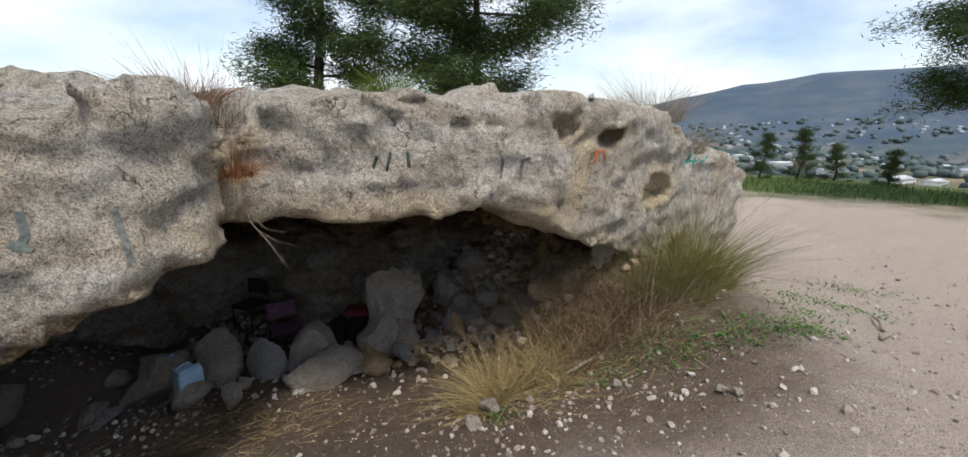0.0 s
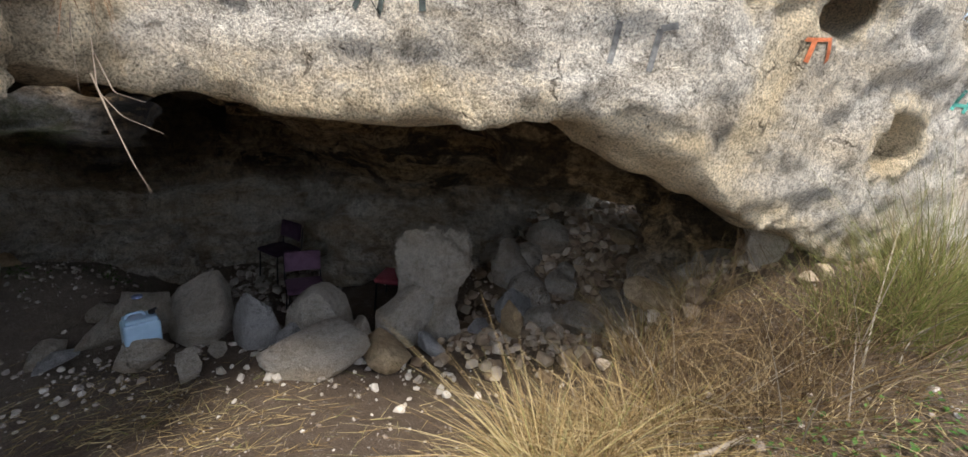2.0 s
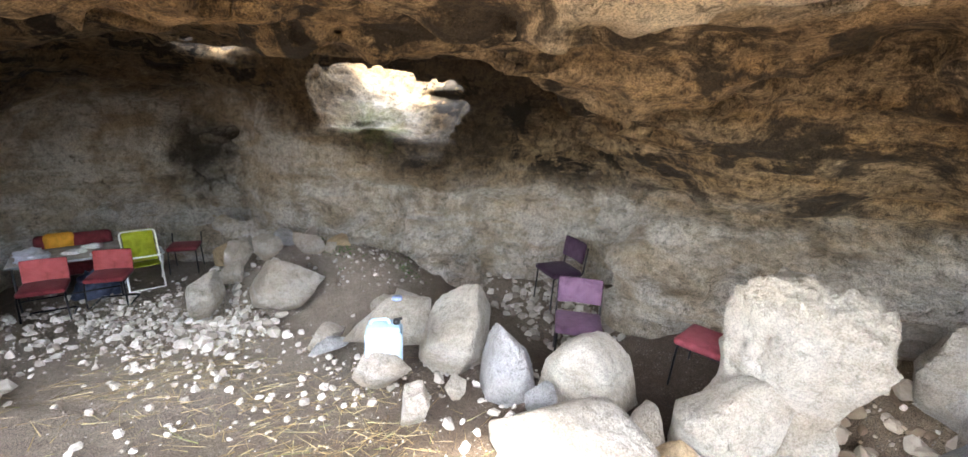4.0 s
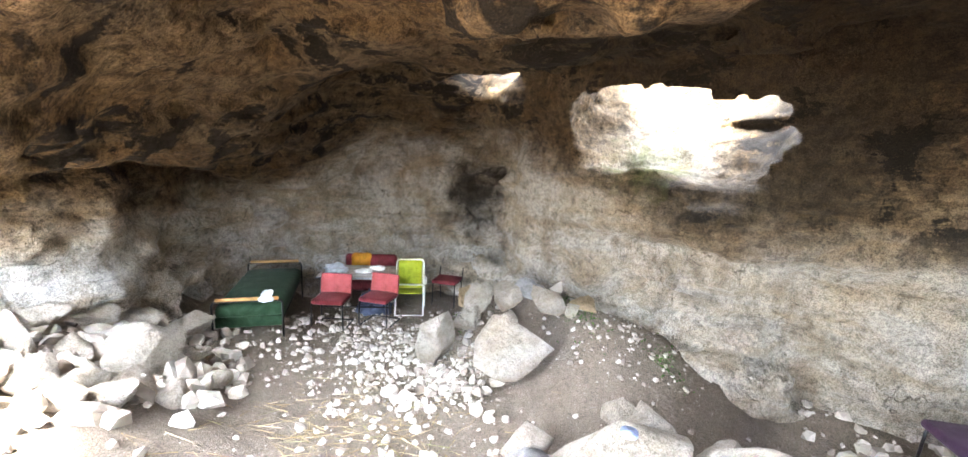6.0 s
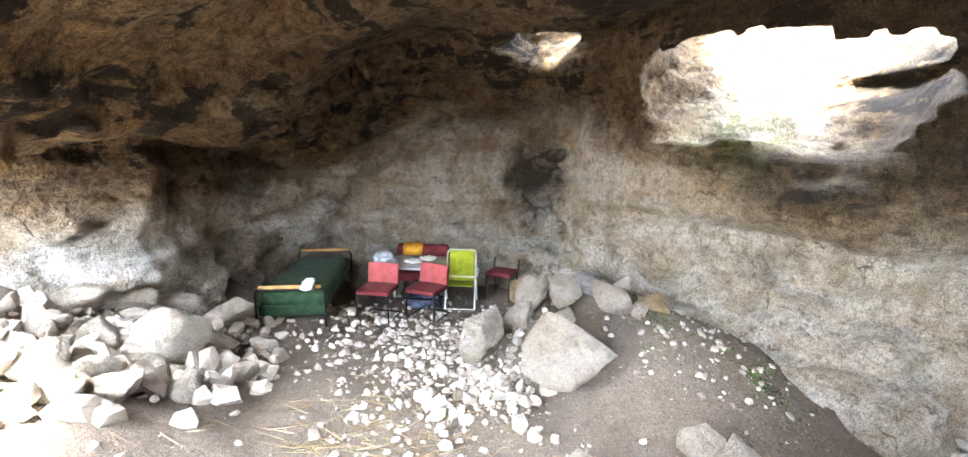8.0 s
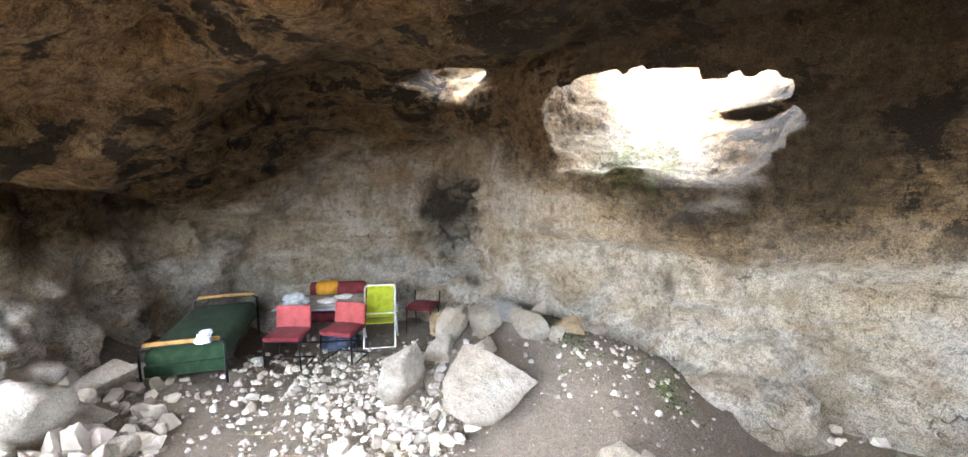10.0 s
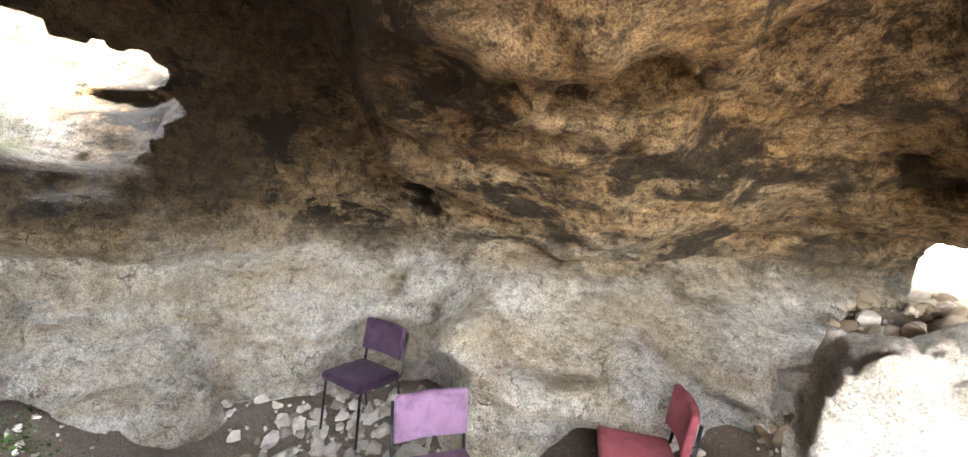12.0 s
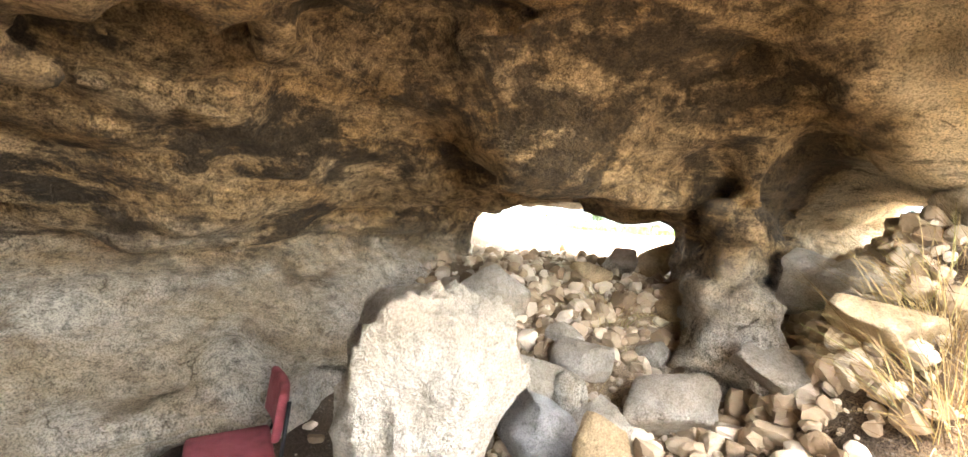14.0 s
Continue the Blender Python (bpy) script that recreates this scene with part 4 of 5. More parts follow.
BLACK_METAL = simple("worn_black_metal", (0.025, 0.025, 0.028), 0.45, 0.6, 0.5, 20)
GREY_METAL = simple("grey_metal", (0.30, 0.31, 0.33), 0.4, 0.8, 0.4, 20)
WHITE_METAL = simple("white_painted_metal", (0.75, 0.75, 0.74), 0.4, 0.0, 0.2, 20)
DARK_PURPLE = cloth("dark_purple_cloth", (0.032, 0.014, 0.033))
LILAC = cloth("lilac_cloth", (0.105, 0.056, 0.095))
MAROON = cloth("maroon_cloth", (0.26, 0.055, 0.07))
RED_CLOTH = cloth("faded_red_cloth", (0.36, 0.075, 0.075))
DARK_RED = cloth("dark_red_cloth", (0.16, 0.025, 0.03))
LIME = cloth("lime_cloth", (0.36, 0.40, 0.03))
GREEN_CLOTH = cloth("dark_green_cloth", (0.015, 0.042, 0.019))
YELLOW_CLOTH = cloth("ochre_cloth", (0.62, 0.29, 0.03))
WOOD = simple("varnished_wood", (0.50, 0.27, 0.09), 0.45, 0, 0.35, 9)
GREY_WOOD = simple("weathered_board", (0.42, 0.38, 0.33), 0.8, 0, 0.4, 7)
PLASTIC_BAG = simple("pale_plastic_film", (0.62, 0.66, 0.72), 0.3, 0, 0.3, 12, 0.6)
PAPER = simple("crumpled_paper", (0.75, 0.74, 0.72), 0.8, 0, 0.2, 30, 0.5)
DARK_STUFF = simple("dark_blue_sacking", (0.06, 0.075, 0.12), 0.8, 0, 0.5, 12, 0.5)


def cushion(w, d, h, at, bulge=0.018, tilt=0.0, curve=0.0):
    """An upholstered pad with a soft crown."""
    bm = block(w, d, h, (0, 0, 0), min(w, d, h) * 0.42, 3)
    bmesh.ops.subdivide_edges(bm, edges=[e for e in bm.edges if e.calc_length() > 0.12], cuts=4, use_grid_fill=True)
    for v in bm.verts:
        fx, fy, fz = 1 - (2 * v.co.x / w) ** 2, 1 - (2 * v.co.y / d) ** 2, 1 - (2 * v.co.z / h) ** 2
        v.co += Vector((0, (bulge * fx * fz if d < h else 0) * (1 if v.co.y > 0 else -1), (bulge * fx * fy if h < d else 0) * (1 if v.co.z > 0 else -1)))
        v.co.y += curve * (2 * v.co.x / w) ** 2
    bmesh.ops.rotate(bm, cent=(0, 0, 0), matrix=Matrix.Rotation(radians(tilt), 3, "X"), verts=bm.verts)
    bmesh.ops.translate(bm, vec=at, verts=bm.verts)
    return bm


def visitor_chair(x, y, rz, pad, label, z=None, rx=0, ry=0, back_pad=None, backless=False):
    """Stacking chair that faces -y before its turn."""
    ob = thing("chair", x, y, rz, label, "chair", "chairs in the cave", z, rx, ry)
    part("seat", cushion(0.46, 0.44, 0.065, (0, -0.01, 0.455)), pad, ob)
    if not backless:
        part("backrest", cushion(0.45, 0.045, 0.27, (0, 0.245, 0.71), 0.012, -8, -0.035), back_pad or pad, ob)
    for s in (-1, 1):
        part("front_leg", tube(bent([(s * 0.215, -0.21, 0), (s * 0.205, -0.19, 0.425), (s * 0.205, -0.06, 0.425)], 0.04), 0.011), BLACK_METAL, ob)
        part("rear_leg", tube([(s * 0.215, 0.27, 0), (s * 0.21, 0.19, 0.42)], 0.011), BLACK_METAL, ob)
        part("back_post", tube(bent([(s * 0.205, -0.06, 0.422), (s * 0.225, 0.22, 0.43), (s * 0.225, 0.262, 0.64 if backless else 0.80)], 0.06), 0.011), BLACK_METAL, ob)
    part("crossbar", tube([(-0.2, -0.1, 0.41), (0.2, -0.1, 0.41)], 0.009), BLACK_METAL, ob)
    return ob


def facing(fx, fy):
    return math.degrees(math.atan2(fx, -fy))


visitor_chair(-4.33, 7.58, facing(-0.30, -0.95), DARK_PURPLE, "dark purple upholstered chair with black tube legs by the cave wall")
visitor_chair(-3.26, 6.66, facing(0.65, -0.76), LILAC, "lilac upholstered chair facing the cave mouth")
visitor_chair(-2.22, 7.20, facing(-1.0, -0.08), MAROON, "maroon upholstered chair beside the upright rock")
visitor_chair(-9.95, 4.05, facing(0.9, -0.3), DARK_RED, "dark red chair without a backrest by the blackened niche", backless=True)


def cantilever_chair(x, y, rz, label):
    ob = thing("chair", x, y, rz, label, "chair", "red chairs at the table")
    part("seat", cushion(0.46, 0.44, 0.06, (0, -0.02, 0.44)), DARK_RED, ob, "darker red worn seat")
    part("backrest", cushion(0.46, 0.045, 0.30, (0, 0.22, 0.60), 0.012, -8, -0.03), RED_CLOTH, ob)
    for s in (-1, 1):
        part("side_frame", tube(bent([(s * 0.20, 0.26, 0.70), (s * 0.21, 0.21, 0.41), (s * 0.22, -0.22, 0.41), (s * 0.23, -0.22, 0.02), (s * 0.23, 0.24, 0.02)], 0.06), 0.012), BLACK_METAL, ob)
    part("base_bar", tube([(-0.23, 0.24, 0.02), (0.23, 0.24, 0.02)], 0.012), BLACK_METAL, ob)
    return ob


cantilever_chair(-8.35, 2.38, facing(0.98, -0.1), "faded red padded chair with a black tube frame")
cantilever_chair(-8.62, 3.02, facing(0.95, -0.32), "faded red padded chair turned beside the table")


def folding_chair(x, y, rz):
    ob = thing("folding_chair", x, y, rz, "lime green folding garden chair with a white tube frame", "chair")
    part("back_frame", tube(bent([(-0.23, -0.28, 0.01), (-0.23, 0.18, 0.88), (0.23, 0.18, 0.88), (0.23, -0.28, 0.01)], 0.07), 0.013), WHITE_METAL, ob)
    part("rear_frame", tube(bent([(-0.25, 0.26, 0.01), (-0.25, -0.25, 0.56), (0.25, -0.25, 0.56), (0.25, 0.26, 0.01)], 0.06), 0.013), WHITE_METAL, ob)
    part("back_sling", block(0.40, 0.012, 0.52, (0, 0.09, 0.66), 0.004, 1, Matrix.Rotation(radians(-28), 4, "X")), LIME, ob, "lime green woven sling")
    part("seat_sling", block(0.42, 0.40, 0.012, (0, -0.10, 0.40), 0.004, 1, Matrix.Rotation(radians(-6), 4, "X")), LIME, ob)
    for s in (-1, 1):
        part("armrest", block(0.045, 0.40, 0.022, (s * 0.26, -0.04, 0.57), 0.008), WHITE_METAL, ob)
    part("foot_bar", tube([(-0.23, -0.27, 0.03), (0.23, -0.27, 0.03)], 0.012), WHITE_METAL, ob)


folding_chair(-9.35, 3.42, facing(0.97, 0.05))


def table(x, y, rz):
    ob = thing("table", x, y, rz, "worn board table with metal legs, cluttered", "table")
    part("tabletop", block(1.2, 0.75, 0.028, (0, 0, 0.72), 0.006), GREY_WOOD, ob, "weathered grey table board")
    part("metal_edge", block(1.21, 0.012, 0.035, (0, -0.382, 0.72), 0.003), GREY_METAL, ob)
    for sx in (-1, 1):
        for sy in (-1, 1):
            part("leg", tube([(sx * 0.54, sy * 0.32, 0), (sx * 0.54, sy * 0.32, 0.706)], 0.014), BLACK_METAL, ob)
    part("stretcher", tube([(-0.54, -0.32, 0.22), (0.54, -0.32, 0.22)], 0.012), BLACK_METAL, ob)
    return ob


TX, TY = -9.30, 2.58
table(TX, TY, 90)
TZ = gz(TX, TY) + 0.734


def crumple(name, x, y, z, w, d, h, seed, mat, label, category, rz=0):
    """Crushed film or paper."""
    v, f = ico(4)
    v = v.copy()
    o = seed * 3.1
    k = 1 + 0.35 * fbm(v[:, 0] * 2 + o, v[:, 1] * 2, v[:, 2] * 2, 3, 0.7) + 0.12 * np.abs(fbm(v[:, 0] * 6 + o, v[:, 1] * 6, v[:, 2] * 6, 2))
    v *= k[:, None]
    v[:, 2] = np.maximum(v[:, 2], -0.35)
    v = v * np.array([w / 2, d / 2, h / 1.5])
    ob = part(name, (v.tolist(), f.tolist()), mat, None)
    ob.matrix_basis = pose(x, y, z - v[:, 2].min() + 0.002, 0, 0, rz)
    return tagged(ob, label, category)


crumple("plastic_bag", TX + 0.12, TY - 0.36, TZ, 0.34, 0.36, 0.15, 1, PLASTIC_BAG, "crumpled pale blue plastic bag on the table", "bag")
crumple("paper_litter", TX + 0.02, TY + 0.10, TZ, 0.20, 0.26, 0.05, 2, PAPER, "crumpled white paper on the table", "litter")
crumple("paper_litter", TX - 0.15, TY + 0.28, TZ, 0.16, 0.22, 0.06, 3, PAPER, "crumpled white paper on the table", "litter")
crumple("wrapper", TX + 0.26, TY + 0.32, TZ, 0.10, 0.14, 0.03, 4, PAPER, "small white wrapper near the table edge", "litter")
crumple("sack", TX + 0.05, TY + 0.25, gz(TX, TY) + 0.0, 0.4, 0.5, 0.42, 5, DARK_STUFF, "dark blue sack stowed under the table", "sack")
crumple("plastic_litter", -8.25, 2.0, gz(-8.25, 2.0), 0.24, 0.14, 0.08, 6, PAPER, "crushed white plastic lying on the floor", "litter")
crumple("cloth_rag", -7.36, 1.86, gz(-8.33, 1.42) + 0.66, 0.18, 0.14, 0.12, 7, PLASTIC_BAG, "pale blue rag hung on the bed rail", "rag")


def settee(x, y, rz):
    ob = thing("settee", x, y, rz, "low dark red settee with a rounded back behind the table", "settee")
    part("seat", cushion(0.95, 0.55, 0.16, (0, 0, 0.40)), DARK_RED, ob)
    part("backrest", cushion(0.95, 0.16, 0.34, (0, 0.26, 0.70), 0.03), DARK_RED, ob)
    for sx in (-1, 1):
        part("leg", block(0.05, 0.5, 0.32, (sx * 0.40, 0, 0.16), 0.008), GREY_WOOD, ob)


settee(-9.98, 2.62, 90)
drape = cushion(0.40, 0.20, 0.30, (0, 0, 0), 0.02)
for v in drape.verts:
    v.co.z += 0.015 * noise.noise(v.co * 14)
ob = part("ochre_cloth", drape, YELLOW_CLOTH, None)
ob.matrix_basis = pose(-10.22, 2.45, gz(-9.98, 2.62) + 0.745, 0, 0, 90)
tagged(ob, "ochre yellow cloth draped over the settee back", "cloth")


def camp_bed(x, y, rz):
    """Long axis along y before the turn, near end at -y."""
    ob = thing("bed", x, y, rz, "metal bed with a dark green covered mattress", "bed")
    part("mattress", cushion(0.82, 1.75, 0.22, (0, 0.02, 0.44), 0.03), GREEN_CLOTH, ob, "dark green cloth-covered mattress")
    part("bed_skirt", block(0.78, 0.05, 0.14, (0, -0.86, 0.33), 0.02), GREEN_CLOTH, ob)
    for s in (-1, 1):
        part("side_rail", tube([(s * 0.38, -0.85, 0.33), (s * 0.38, 0.85, 0.33)], 0.015), BLACK_METAL, ob)
        part("end_frame", tube(bent([(-0.40, s * 0.92, 0), (-0.40, s * 0.92, 0.62), (0.40, s * 0.92, 0.62), (0.40, s * 0.92, 0)], 0.06), 0.014), BLACK_METAL, ob)
        part("wooden_rail", block(0.72, 0.035, 0.045, (0, s * 0.92, 0.645), 0.012), WOOD, ob, "varnished wooden rail")


camp_bed(-8.33, 1.42, 101)


# ---- water canister ----
def jerrycan(x, y, z, rz):
    m, nt, b = mat_base("pale_blue_plastic", 0.35)
    v = coords(nt)
    nt.links.new(n_ramp(nt, n_noise(nt, 9, 5, 0.6, v), [(0.3, (0.25, 0.38, 0.52)), (0.7, (0.33, 0.47, 0.61))]), b.inputs["Base Color"])
    b.inputs["Subsurface Weight"].default_value = 0.15
    b.inputs["Subsurface Radius"].default_value = (0.03, 0.04, 0.05)
    ob = thing("jerrycan", x, y, rz, "pale blue plastic water canister with a dark cap", "canister", z=z)
    part("body", block(0.27, 0.19, 0.31, (0, 0, 0.16), 0.028, 3), m, ob)
    part("shoulder", block(0.24, 0.165, 0.05, (0, 0, 0.325), 0.022, 3), m, ob)
    part("handle", tube(bent([(-0.10, 0, 0.33), (-0.09, 0, 0.385), (0.03, 0, 0.385), (0.04, 0, 0.33)], 0.025), 0.013), m, ob)
    cap = part("cap", tube([(0.09, 0, 0.345), (0.09, 0, 0.38)], 0.026, 14), BLACK_METAL, ob, "dark screw cap")
    part("spout", tube([(0.09, 0, 0.375), (0.13, 0, 0.39)], 0.011), BLACK_METAL, cap)


jerrycan(-3.49, 4.64, gz(-3.49, 4.64) + 0.17, facing(0.85, -0.5))
ob = part("bottle_cap", tube([(0, 0, 0), (0, 0, 0.02)], 0.045, 16), simple("blue_white_plastic", (0.25, 0.32, 0.55), 0.4, 0, 0.6, 40), None)
ob.matrix_basis = pose(-3.95, 5.0, gz(-3.9, 4.92) + 0.545)
tagged(ob, "small blue and white plastic lid on the boulder", "lid")

# ---- plants ----
def blade_mesh(roots, tips, width, bend, seed, seg=4):
    """Ribbons that taper from root to tip, bowed by bend (world vectors)."""
    rng = np.random.default_rng(seed)
    n = len(roots)
    side = rng.normal(size=(n, 3))
    d = tips - roots
    side -= d * (np.sum(side * d, 1) / np.sum(d * d, 1))[:, None]
    side /= np.linalg.norm(side, axis=1)[:, None]
    w = width * rng.uniform(0.6, 1.3, n)
    V = []
    for i in range(seg + 1):
        k = i / seg
        c = roots + d * k + bend * (k * k)[..., None] if isinstance(k, np.ndarray) else roots + d * k + bend * (k * k)
        ww = (w * (1 - 0.85 * k))[:, None] * side * 0.5
        V += [c - ww, c + ww]
    V = np.stack(V, 1).reshape(-1, 3)
    base = np.arange(n)[:, None] * (2 * (seg + 1))
    F = []
    for i in range(seg):
        F.append(base + np.array([[2 * i, 2 * i + 1, 2 * i + 3, 2 * i + 2]]))
    return V, np.concatenate(F)


def plant_material(name, stops, rough=0.8, trans=0.25):
    m, nt, b = mat_base(name, rough)
    geo = nt.nodes.new("ShaderNodeNewGeometry")
    col = n_ramp(nt, geo.outputs["Random Per Island"], stops)
    nt.links.new(col, b.inputs["Base Color"])
    tr = nt.nodes.new("ShaderNodeBsdfTranslucent")
    nt.links.new(col, tr.inputs["Color"])
    mx = nt.nodes.new("ShaderNodeMixShader")
    mx.inputs[0].default_value = trans
    out = nt.nodes["Material Output"]
    nt.links.new(b.outputs[0], mx.inputs[1])
    nt.links.new(tr.outputs[0], mx.inputs[2])
    nt.links.new(mx.outputs[0], out.inputs["Surface"])
    return m


STRAW = plant_material("dry_straw", [(0.0, (0.20, 0.13, 0.06)), (0.45, (0.38, 0.28, 0.13)), (0.8, (0.52, 0.42, 0.24)), (1.0, (0.18, 0.20, 0.06))])
BROOM = plant_material("broom_stems", [(0.0, (0.06, 0.065, 0.02)), (0.35, (0.15, 0.17, 0.045)), (0.65, (0.24, 0.25, 0.08)), (0.8, (0.30, 0.23, 0.11)), (1.0, (0.07, 0.045, 0.03))])
MATTED = plant_material("matted_dead_grass", [(0.0, (0.07, 0.045, 0.025)), (0.5, (0.17, 0.115, 0.06)), (0.85, (0.30, 0.22, 0.12)), (1.0, (0.42, 0.34, 0.20))])
RUST = plant_material("rusty_dead_grass", [(0.0, (0.16, 0.06, 0.025)), (0.6, (0.28, 0.12, 0.05)), (1.0, (0.34, 0.20, 0.10))])
TWIG = plant_material("bare_twigs", [(0.0, (0.10, 0.07, 0.055)), (0.6, (0.19, 0.15, 0.12)), (1.0, (0.30, 0.25, 0.20))], trans=0.0)
GREYTWIG = plant_material("grey_thicket", [(0.0, (0.14, 0.11, 0.08)), (0.6, (0.27, 0.23, 0.18)), (1.0, (0.36, 0.32, 0.25))], trans=0.1)
LEAF = plant_material("fresh_weed_leaf", [(0.0, (0.03, 0.075, 0.015)), (0.6, (0.07, 0.15, 0.03)), (1.0, (0.13, 0.21, 0.05))], 0.6, 0.3)
NEEDLE = plant_material("pine_needles", [(0.0, (0.018, 0.034, 0.010)), (0.5, (0.035, 0.062, 0.016)), (0.85, (0.06, 0.09, 0.022)), (1.0, (0.09, 0.115, 0.03))], 0.7, 0.15)
BRIGHT_NEEDLE = plant_material("young_pine_needles", [(0.0, (0.06, 0.10, 0.015)), (1.0, (0.16, 0.20, 0.03))], 0.7, 0.25)
BARK = simple("pine_bark", (0.055, 0.04, 0.032), 0.95, 0, 0.5, 9, 0.9)


def top_of(x, y):
    hit = ROCK_BVH.ray_cast(Vector((x, y, 4)), Vector((0, 0, -1)))
    return max(hit[0].z if hit[0] else -99, gz(x, y))


def tuft(name, label, category, x, y, n, height, spread_, mat, seed, width=0.006, lean=(0, 0), droop=0.35, on_rock=False, group="", fan=0.6, z=None, wild=0.24):
    """Grass or twiggy growth that fans out from one foot."""
    rng = np.random.default_rng(seed)
    r = spread_ * np.sqrt(rng.random(n)) * 0.5
    a = rng.uniform(0, 2 * math.pi, n)
    rx, ry = r * np.cos(a), r * np.sin(a)
    if z is None:
        z0 = top_of(x, y) if on_rock else None
        rz_ = np.full(n, z0) if on_rock else terrain(x + rx, y + ry)
    else:
        rz_ = np.full(n, z)
    base = float(np.min(rz_))
    roots = np.stack([rx, ry, rz_ - base - 0.02], 1)
    h = height * rng.uniform(0.35, 1.0, n) ** 0.8
    out = np.stack([np.cos(a), np.sin(a), np.zeros(n)], 1) * (fan * rng.random(n) * h)[:, None]
    wob = rng.normal(size=(n, 3)) * (wild * h)[:, None]
    tips = roots + out + wob + np.stack([np.full(n, lean[0]), np.full(n, lean[1]), np.ones(n)], 1) * h[:, None]
    tips[:, 2] = np.maximum(tips[:, 2], roots[:, 2] + 0.05 * h)
    bend = out * 0.7 + np.stack([np.zeros(n), np.zeros(n), -droop * h * rng.random(n)], 1)
    V, F = blade_mesh(roots, tips, width, bend, seed)
    ob = mesh_ob(name, V.tolist(), F.tolist(), mat)
    ob.matrix_basis = pose(x, y, base)
    return tagged(ob, label, category, group)


# dry grass on the bank
for k, (x, y, n, h, s) in enumerate(((0.14, 3.80, 420, 0.62, 0.22), (0.38, 4.02, 380, 0.56, 0.24), (-0.02, 4.10, 300, 0.52, 0.2), (0.05, 3.55, 180, 0.34, 0.16), (0.62, 4.38, 420, 0.50, 0.3),
                                     (0.75, 3.80, 160, 0.24, 0.25), (0.10, 4.55, 220, 0.45, 0.25), (-0.14, 3.62, 120, 0.34, 0.14), (0.95, 4.62, 260, 0.42, 0.3))):
    tuft("dry_grass", "straw-coloured tuft of dry grass on the bank", "grass tuft", x, y, n, h, s, STRAW, 300 + k, 0.006, (-0.12, -0.25), 0.75, group="dry grass tufts", fan=1.15, wild=0.30)
for k, (x, y, n, h, s) in enumerate(((0.70, 4.10, 380, 0.30, 0.7), (1.10, 4.30, 420, 0.32, 0.8), (1.50, 4.45, 420, 0.34, 0.8), (1.30, 4.75, 420, 0.45, 0.7), (1.80, 4.70, 420, 0.42, 0.7), (0.95, 4.85, 300, 0.42, 0.6), (1.60, 5.10, 300, 0.45, 0.6), (0.55, 4.75, 320, 0.34, 0.7), (0.85, 5.15, 320, 0.30, 0.6), (1.25, 5.2, 320, 0.34, 0.6), (0.3, 4.45, 260, 0.30, 0.6))):
    tuft("matted_grass", "brown matted dead grass lying on the bank", "grass tuft", x, y, n, h, s, MATTED, 340 + k, 0.0055, (0.0, -0.15), 0.9, group="matted grass", fan=0.8, wild=0.85)
for k, (x, y, n, h, s) in enumerate(((1.95, 4.95, 420, 0.75, 0.45), (2.30, 5.10, 560, 0.92, 0.45), (2.62, 5.35, 560, 0.95, 0.45), (2.30, 4.75, 320, 0.62, 0.4), (2.95, 5.65, 420, 0.85, 0.45), (2.75, 5.05, 300, 0.7, 0.4))):
    tuft("broom_bush", "dense olive-green broom bush with dry stems", "bush", x, y, n, h, s, BROOM, 330 + k, 0.005, (0.06, -0.08), 0.35, group="broom bushes", fan=0.75, wild=0.32)
for k, (x, y, n, h, s) in enumerate(((1.0, 4.55, 26, 0.55, 0.5), (1.45, 4.35, 22, 0.5, 0.6), (0.75, 4.9, 22, 0.6, 0.5), (1.8, 4.6, 24, 0.6, 0.6), (0.4, 4.3, 18, 0.75, 0.5))):
    tuft("dead_grass_tuft", "bleached dead stalks tangled in the grass", "stalks", x, y, n, h, s, GREYTWIG, 350 + k, 0.009, (0.0, -0.2), 0.8, group="dead stalks", fan=1.0, wild=0.6)
# growth on top of the slab
tuft("dead_shrub", "bare twiggy shrub on the rock top", "shrub", -2.30, 3.70, 420, 0.50, 0.5, TWIG, 361, 0.005, (0, -0.05), 0.1, True, fan=0.5, wild=0.35)
tuft("rusty_grass", "rust-brown dead grass in the rock cleft", "grass tuft", -2.50, 3.70, 420, 0.30, 0.55, RUST, 362, 0.007, (0.1, -0.35), 0.9, True, fan=0.9)
tuft("rusty_grass", "rust-brown dead grass hanging in the rock cleft", "grass tuft", -1.95, 3.36, 320, 0.35, 0.3, RUST, 363, 0.007, (0.05, -0.5), 1.6, z=1.15, fan=0.7)
tuft("grey_shrub", "grey leafless thicket on the rock's end", "shrub", 2.15, 6.0, 700, 0.60, 0.7, GREYTWIG, 364, 0.005, (0, -0.1), 0.2, True, fan=0.8)
tuft("grey_shrub", "grey leafless thicket on the rock's end", "shrub", 2.75, 6.45, 500, 0.48, 0.6, GREYTWIG, 365, 0.005, (0, -0.1), 0.2, True, fan=0.8)
tuft("pine_seedling", "bright green pine seedling on the rock top", "seedling", -0.90, 4.12, 520, 0.34, 0.26, BRIGHT_NEEDLE, 366, 0.005, (0, 0), 0.3, True, fan=0.9)
